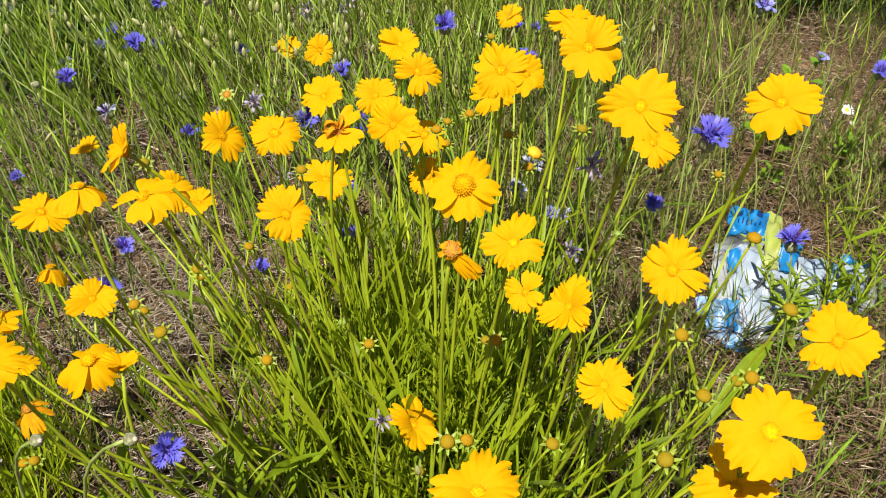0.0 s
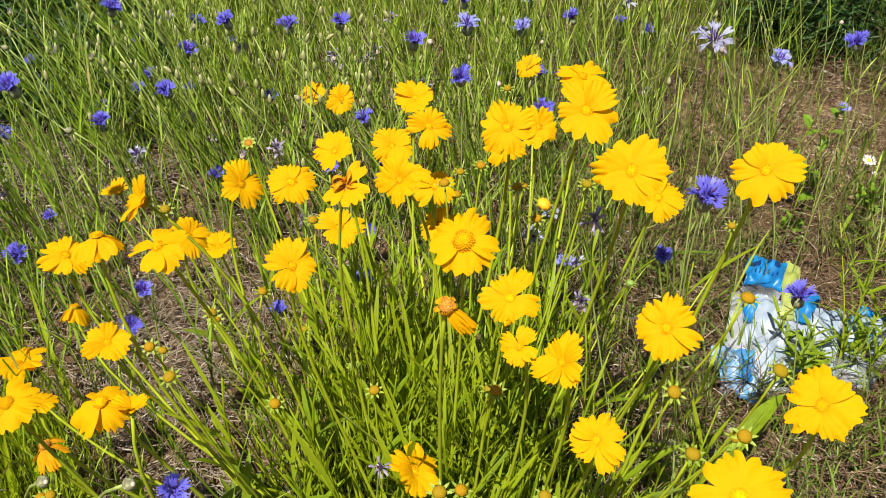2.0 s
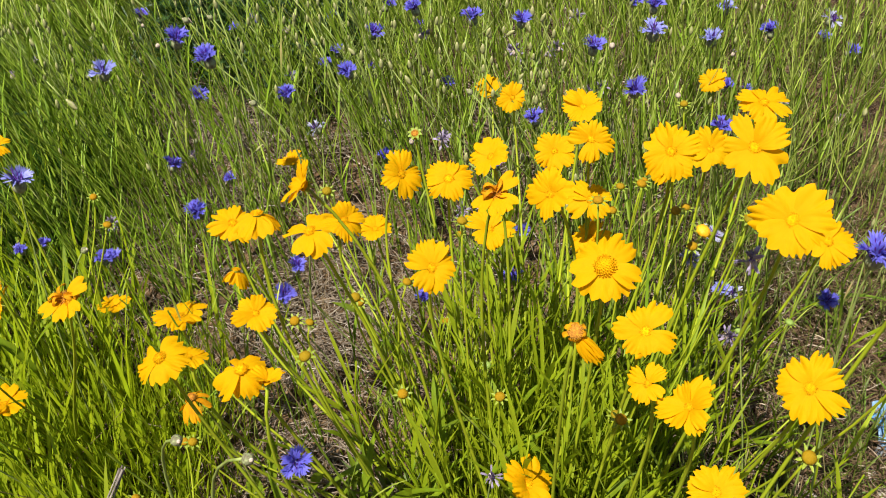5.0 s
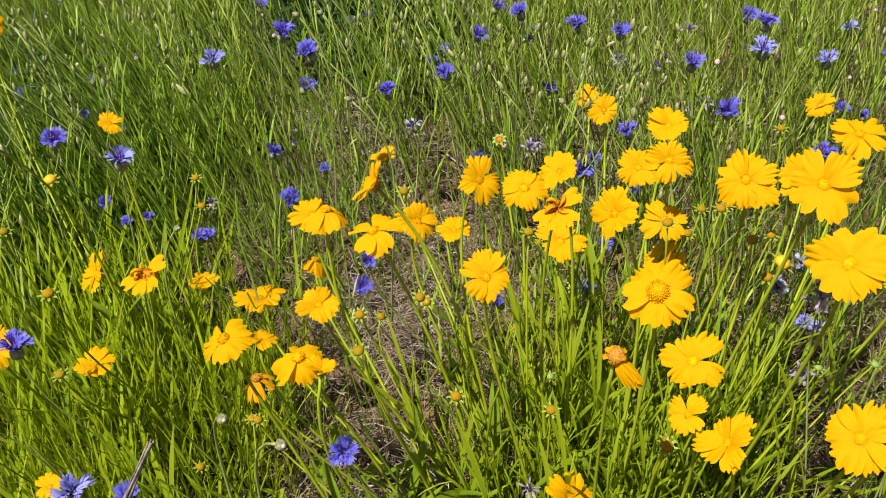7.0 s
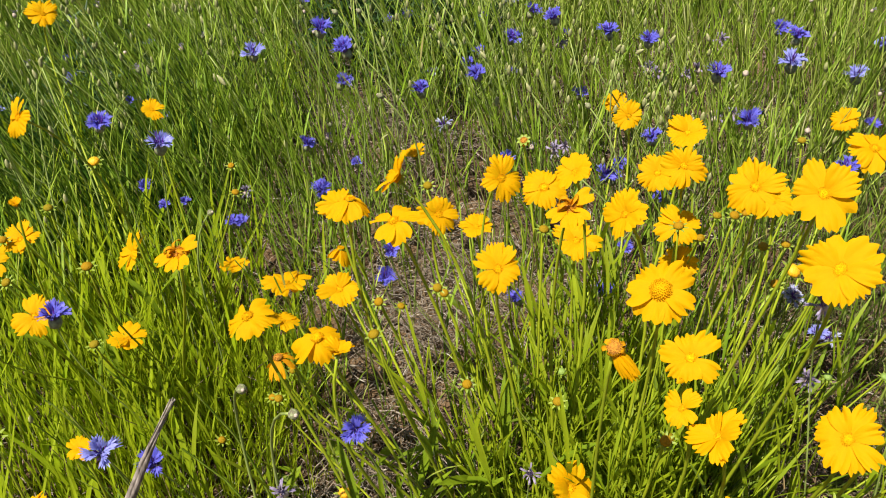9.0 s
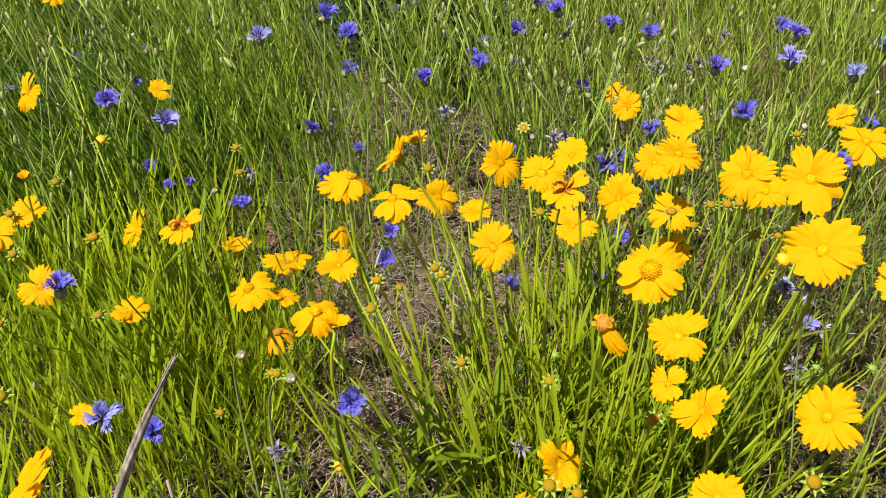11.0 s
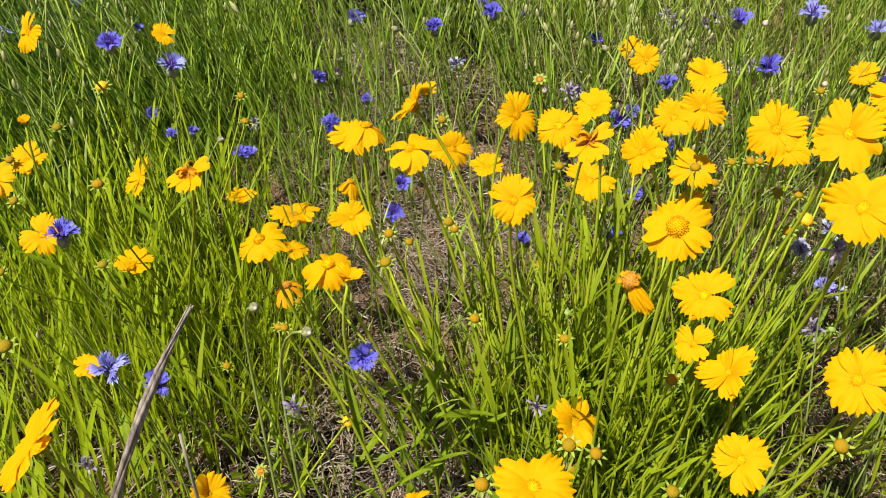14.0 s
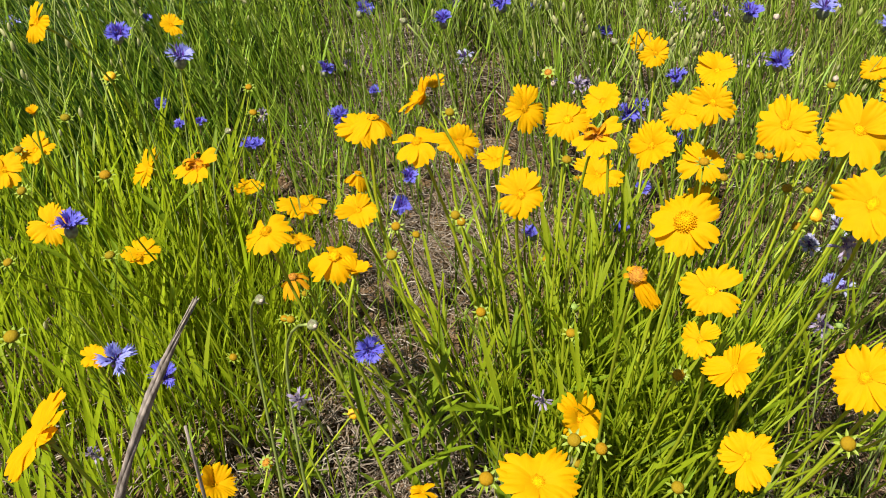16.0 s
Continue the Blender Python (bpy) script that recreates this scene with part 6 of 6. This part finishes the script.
cornflower(0.353, 1.650, 0.266, -47, 22, 0.033, 0.434, 1.656)
cornflower(0.233, 0.724, 0.620, -112, 35, 0.033, 0.240, 0.676, 'white')
cornflower(0.002, 0.986, 0.461, -92, 32, 0.035, -0.004, 1.009)
cornflower(-0.365, 1.436, 0.216, -26, 13, 0.032, -0.364, 1.499)
cornflower(-0.518, 1.170, 0.241, -123, 30, 0.033, -0.510, 1.135, 'white')
cornflower(-0.626, 0.948, 0.200, -86, 28, 0.040, -0.589, 0.937)
cornflower(-0.400, 1.177, 0.200, -74, 22, 0.032, -0.411, 1.178)
cornflower(-0.144, 1.134, 0.326, -131, 23, 0.034, -0.119, 1.121)
cornflower(-0.126, 1.182, 0.200, -121, 29, 0.031, -0.093, 1.132)
cornflower(-0.227, 0.840, 0.200, -141, 27, 0.028, -0.083, 0.823)
cornflower(0.212, 0.590, 0.538, -94, 23, 0.036, 0.246, 0.569)
cornflower(0.247, 0.827, 0.308, -85, 33, 0.030, 0.263, 0.809)
cornflower(-0.224, 0.444, 0.336, -69, 43, 0.033, -0.176, 0.483)
cornflower(-0.243, 0.985, 0.359, -88, 35, 0.026, -0.207, 0.989, 'spent')
cornflower(-0.606, 1.021, 0.218, -72, 10, 0.024, -0.543, 1.037)
cornflower(-0.137, 1.021, 0.200, -43, 31, 0.028, -0.092, 1.048)
cornflower(-0.126, 0.912, 0.200, -102, 24, 0.031, -0.188, 0.917)
cornflower(0.371, 0.720, 0.334, -135, 9, 0.036, 0.384, 0.701)
cornflower(-0.732, 0.643, 0.443, -20, 21, 0.034, -0.674, 0.619)
cornflower(-0.584, 0.603, 0.471, -25, 15, 0.036, -0.590, 0.594, 'pale')
cornflower(-1.135, 1.027, 0.208, -5, 21, 0.028, -1.098, 1.046)
cornflower(-0.892, 0.819, 0.200, -58, 27, 0.030, -0.848, 0.869)
cornflower(-0.805, 0.816, 0.200, -21, 10, 0.022, -0.793, 0.802)
cornflower(-0.826, 0.793, 0.200, -93, 23, 0.023, -0.801, 0.864)
cornflower(-0.687, 0.812, 0.200, -49, 16, 0.028, -0.665, 0.804)
cornflower(-0.591, 0.413, 0.352, 0, 9, 0.038, -0.521, 0.483)
cornflower(-0.310, 0.654, 0.377, -33, 14, 0.024, -0.220, 0.717)
cornflower(-0.404, 0.780, 0.216, -34, 29, 0.036, -0.353, 0.817)
cornflower(-0.405, 0.301, 0.352, -42, 27, 0.035, -0.409, 0.343, 'pale')
cornflower(-0.421, 0.359, 0.263, -56, 18, 0.036, -0.358, 0.409)
cornflower(-0.204, 1.114, 0.255, -54, 29, 0.040, -0.246, 1.142)
cornflower(-0.221, 1.247, 0.200, -73, 23, 0.032, -0.252, 1.221)
cornflower(0.123, 1.175, 0.325, -105, 11, 0.036, 0.166, 1.179)
cornflower(-0.153, 0.265, 0.489, -79, 29, 0.016, -0.133, 0.264, 'spent')
cornflower(-0.051, 0.461, 0.352, -74, 35, 0.017, -0.066, 0.478, 'spent')
cornflower(-0.459, 0.276, 0.200, -83, 16, 0.019, -0.463, 0.301, 'spent')
cornflower(-0.973, 1.393, 0.309, -2, 12, 0.036, -0.954, 1.422)
cornflower(-0.747, 1.056, 0.515, -102, 15, 0.036, -0.723, 1.096)
cornflower(-0.901, 1.621, 0.200, -126, 32, 0.034, -0.937, 1.682)
cornflower(-0.518, 1.199, 0.469, -40, 26, 0.036, -0.581, 1.214)
cornflower(-0.716, 1.736, 0.200, -121, 25, 0.033, -0.710, 1.787)
cornflower(-0.513, 1.732, 0.200, -41, 12, 0.032, -0.490, 1.739)
cornflower(-0.617, 1.509, 0.222, -105, 10, 0.036, -0.674, 1.564)
cornflower(-0.637, 1.494, 0.200, -86, 16, 0.032, -0.645, 1.500)
cornflower(-0.540, 1.501, 0.200, -37, 27, 0.029, -0.506, 1.523)
cornflower(-0.040, 1.482, 0.389, -64, 32, 0.036, -0.042, 1.453)
cornflower(-0.003, 1.404, 0.411, -23, 8, 0.036, 0.073, 1.427)
cornflower(0.122, 1.687, 0.313, -106, 9, 0.036, 0.041, 1.655, 'pale')
cornflower(0.338, 1.874, 0.200, -97, 17, 0.030, 0.369, 1.881)
cornflower(0.143, 1.586, 0.200, -39, 21, 0.036, 0.173, 1.582)
cornflower(0.181, 1.578, 0.200, -132, 9, 0.027, 0.191, 1.585)
cornflower(-0.696, 0.805, 0.200, -83, 19, 0.028, -0.680, 0.815)
cornflower(0.599, 2.052, 0.200, -171, 33, 0.032, 0.637, 2.090)
cornflower(-1.043, 1.024, 0.200, -56, 22, 0.025, -0.997, 1.039, 'pale')
cornflower(-1.321, 1.054, 0.200, -92, 22, 0.034, -1.259, 1.032)
cornflower(-1.343, 0.889, 0.200, 18, 14, 0.034, -1.279, 0.894, 'pale')
cornflower(-1.562, 1.278, 0.206, -39, 23, 0.036, -1.577, 1.312)
cornflower(-1.585, 1.366, 0.200, -7, 32, 0.027, -1.578, 1.402)
cornflower(-1.413, 1.121, 0.200, 9, 14, 0.028, -1.370, 1.142)
cornflower(-1.336, 1.071, 0.200, -94, 28, 0.030, -1.303, 1.044)
cornflower(-1.318, 1.272, 0.200, -94, 10, 0.027, -1.298, 1.286, 'pale')
cornflower(-0.701, 0.914, 0.438, -59, 23, 0.036, -0.680, 0.926, 'pale')
cornflower(-0.131, 1.216, 0.200, -56, 9, 0.031, -0.103, 1.243)
cornflower(-0.216, 1.198, 0.200, -97, 11, 0.034, -0.223, 1.212)
cornflower(0.463, 1.192, 0.402, -76, 22, 0.036, 0.524, 1.161, 'pale')
cornflower(0.690, 1.444, 0.200, -79, 23, 0.027, 0.650, 1.467, 'pale')
cornflower(0.665, 1.187, 0.299, -98, 33, 0.036, 0.678, 1.133)
cornflower(0.522, 1.089, 0.470, -147, 29, 0.036, 0.528, 1.101)
cornflower(0.439, 1.550, 0.302, -165, 12, 0.034, 0.455, 1.602, 'white')
cornflower(-0.684, 1.427, 0.200, -94, 10, 0.026, -0.660, 1.382, 'white')
cornflower(-0.589, 1.592, 0.309, -136, 9, 0.034, -0.547, 1.616, 'white')
cornflower(0.273, 1.434, 0.403, -50, 33, 0.034, 0.274, 1.418, 'white')
cornflower(0.136, 0.659, 0.468, -106, 23, 0.026, 0.202, 0.663, 'spent')
cornflower(0.106, 1.018, 0.200, -49, 27, 0.029, 0.162, 1.042, 'white')
cornflower(0.163, 0.952, 0.200, -145, 26, 0.028, 0.105, 0.980, 'white')
cornflower(0.130, 1.083, 0.200, -50, 11, 0.032, 0.119, 1.154, 'white')
cornflower(0.147, 0.955, 0.200, -98, 19, 0.029, 0.111, 0.977, 'pale')
cornflower(-0.395, 1.387, 0.332, -13, 49, 0.026, -0.389, 1.377, 'spent')
cornflower(-0.230, 1.398, 0.314, -36, 12, 0.026, -0.201, 1.397, 'spent')
cornflower(-0.445, 1.311, 0.200, -60, 45, 0.020, -0.444, 1.326, 'spent')
cornflower(-0.234, 1.055, 0.200, -108, 32, 0.024, -0.250, 1.100, 'spent')
cornflower(-0.073, 1.389, 0.268, -123, 20, 0.026, 0.014, 1.381, 'spent')
cornflower(-0.722, 1.101, 0.200, -4, 26, 0.020, -0.661, 1.153, 'spent')
cornflower(-0.738, 0.888, 0.200, -48, 17, 0.024, -0.673, 0.920, 'spent')
cornflower(-0.092, 1.339, 0.277, -26, 42, 0.026, -0.096, 1.387, 'spent')
cornflower(-0.180, 1.462, 0.288, -28, 42, 0.026, -0.164, 1.466, 'spent')
cornflower(-0.275, 1.572, 0.236, -78, 17, 0.026, -0.279, 1.591, 'spent')
cornflower(-0.181, 1.581, 0.248, -150, 25, 0.026, -0.215, 1.589, 'spent')
cornflower(-0.294, 1.172, 0.257, -90, 43, 0.026, -0.226, 1.147, 'spent')
cornflower(0.147, 0.774, 0.280, -77, 42, 0.026, 0.136, 0.809, 'spent')
cornflower(0.136, 1.081, 0.200, -72, 22, 0.029, 0.153, 1.094, 'white')
cornflower(0.104, 1.023, 0.200, -154, 17, 0.028, 0.072, 0.995, 'white')
cornflower(-0.149, 1.583, 0.314, -54, 47, 0.026, -0.137, 1.638, 'spent')
cornflower(0.351, 1.103, 0.458, -166, 37, 0.026, 0.443, 1.084, 'spent')
cornflower(-0.251, 1.530, 0.245, -53, 40, 0.026, -0.250, 1.515, 'spent')
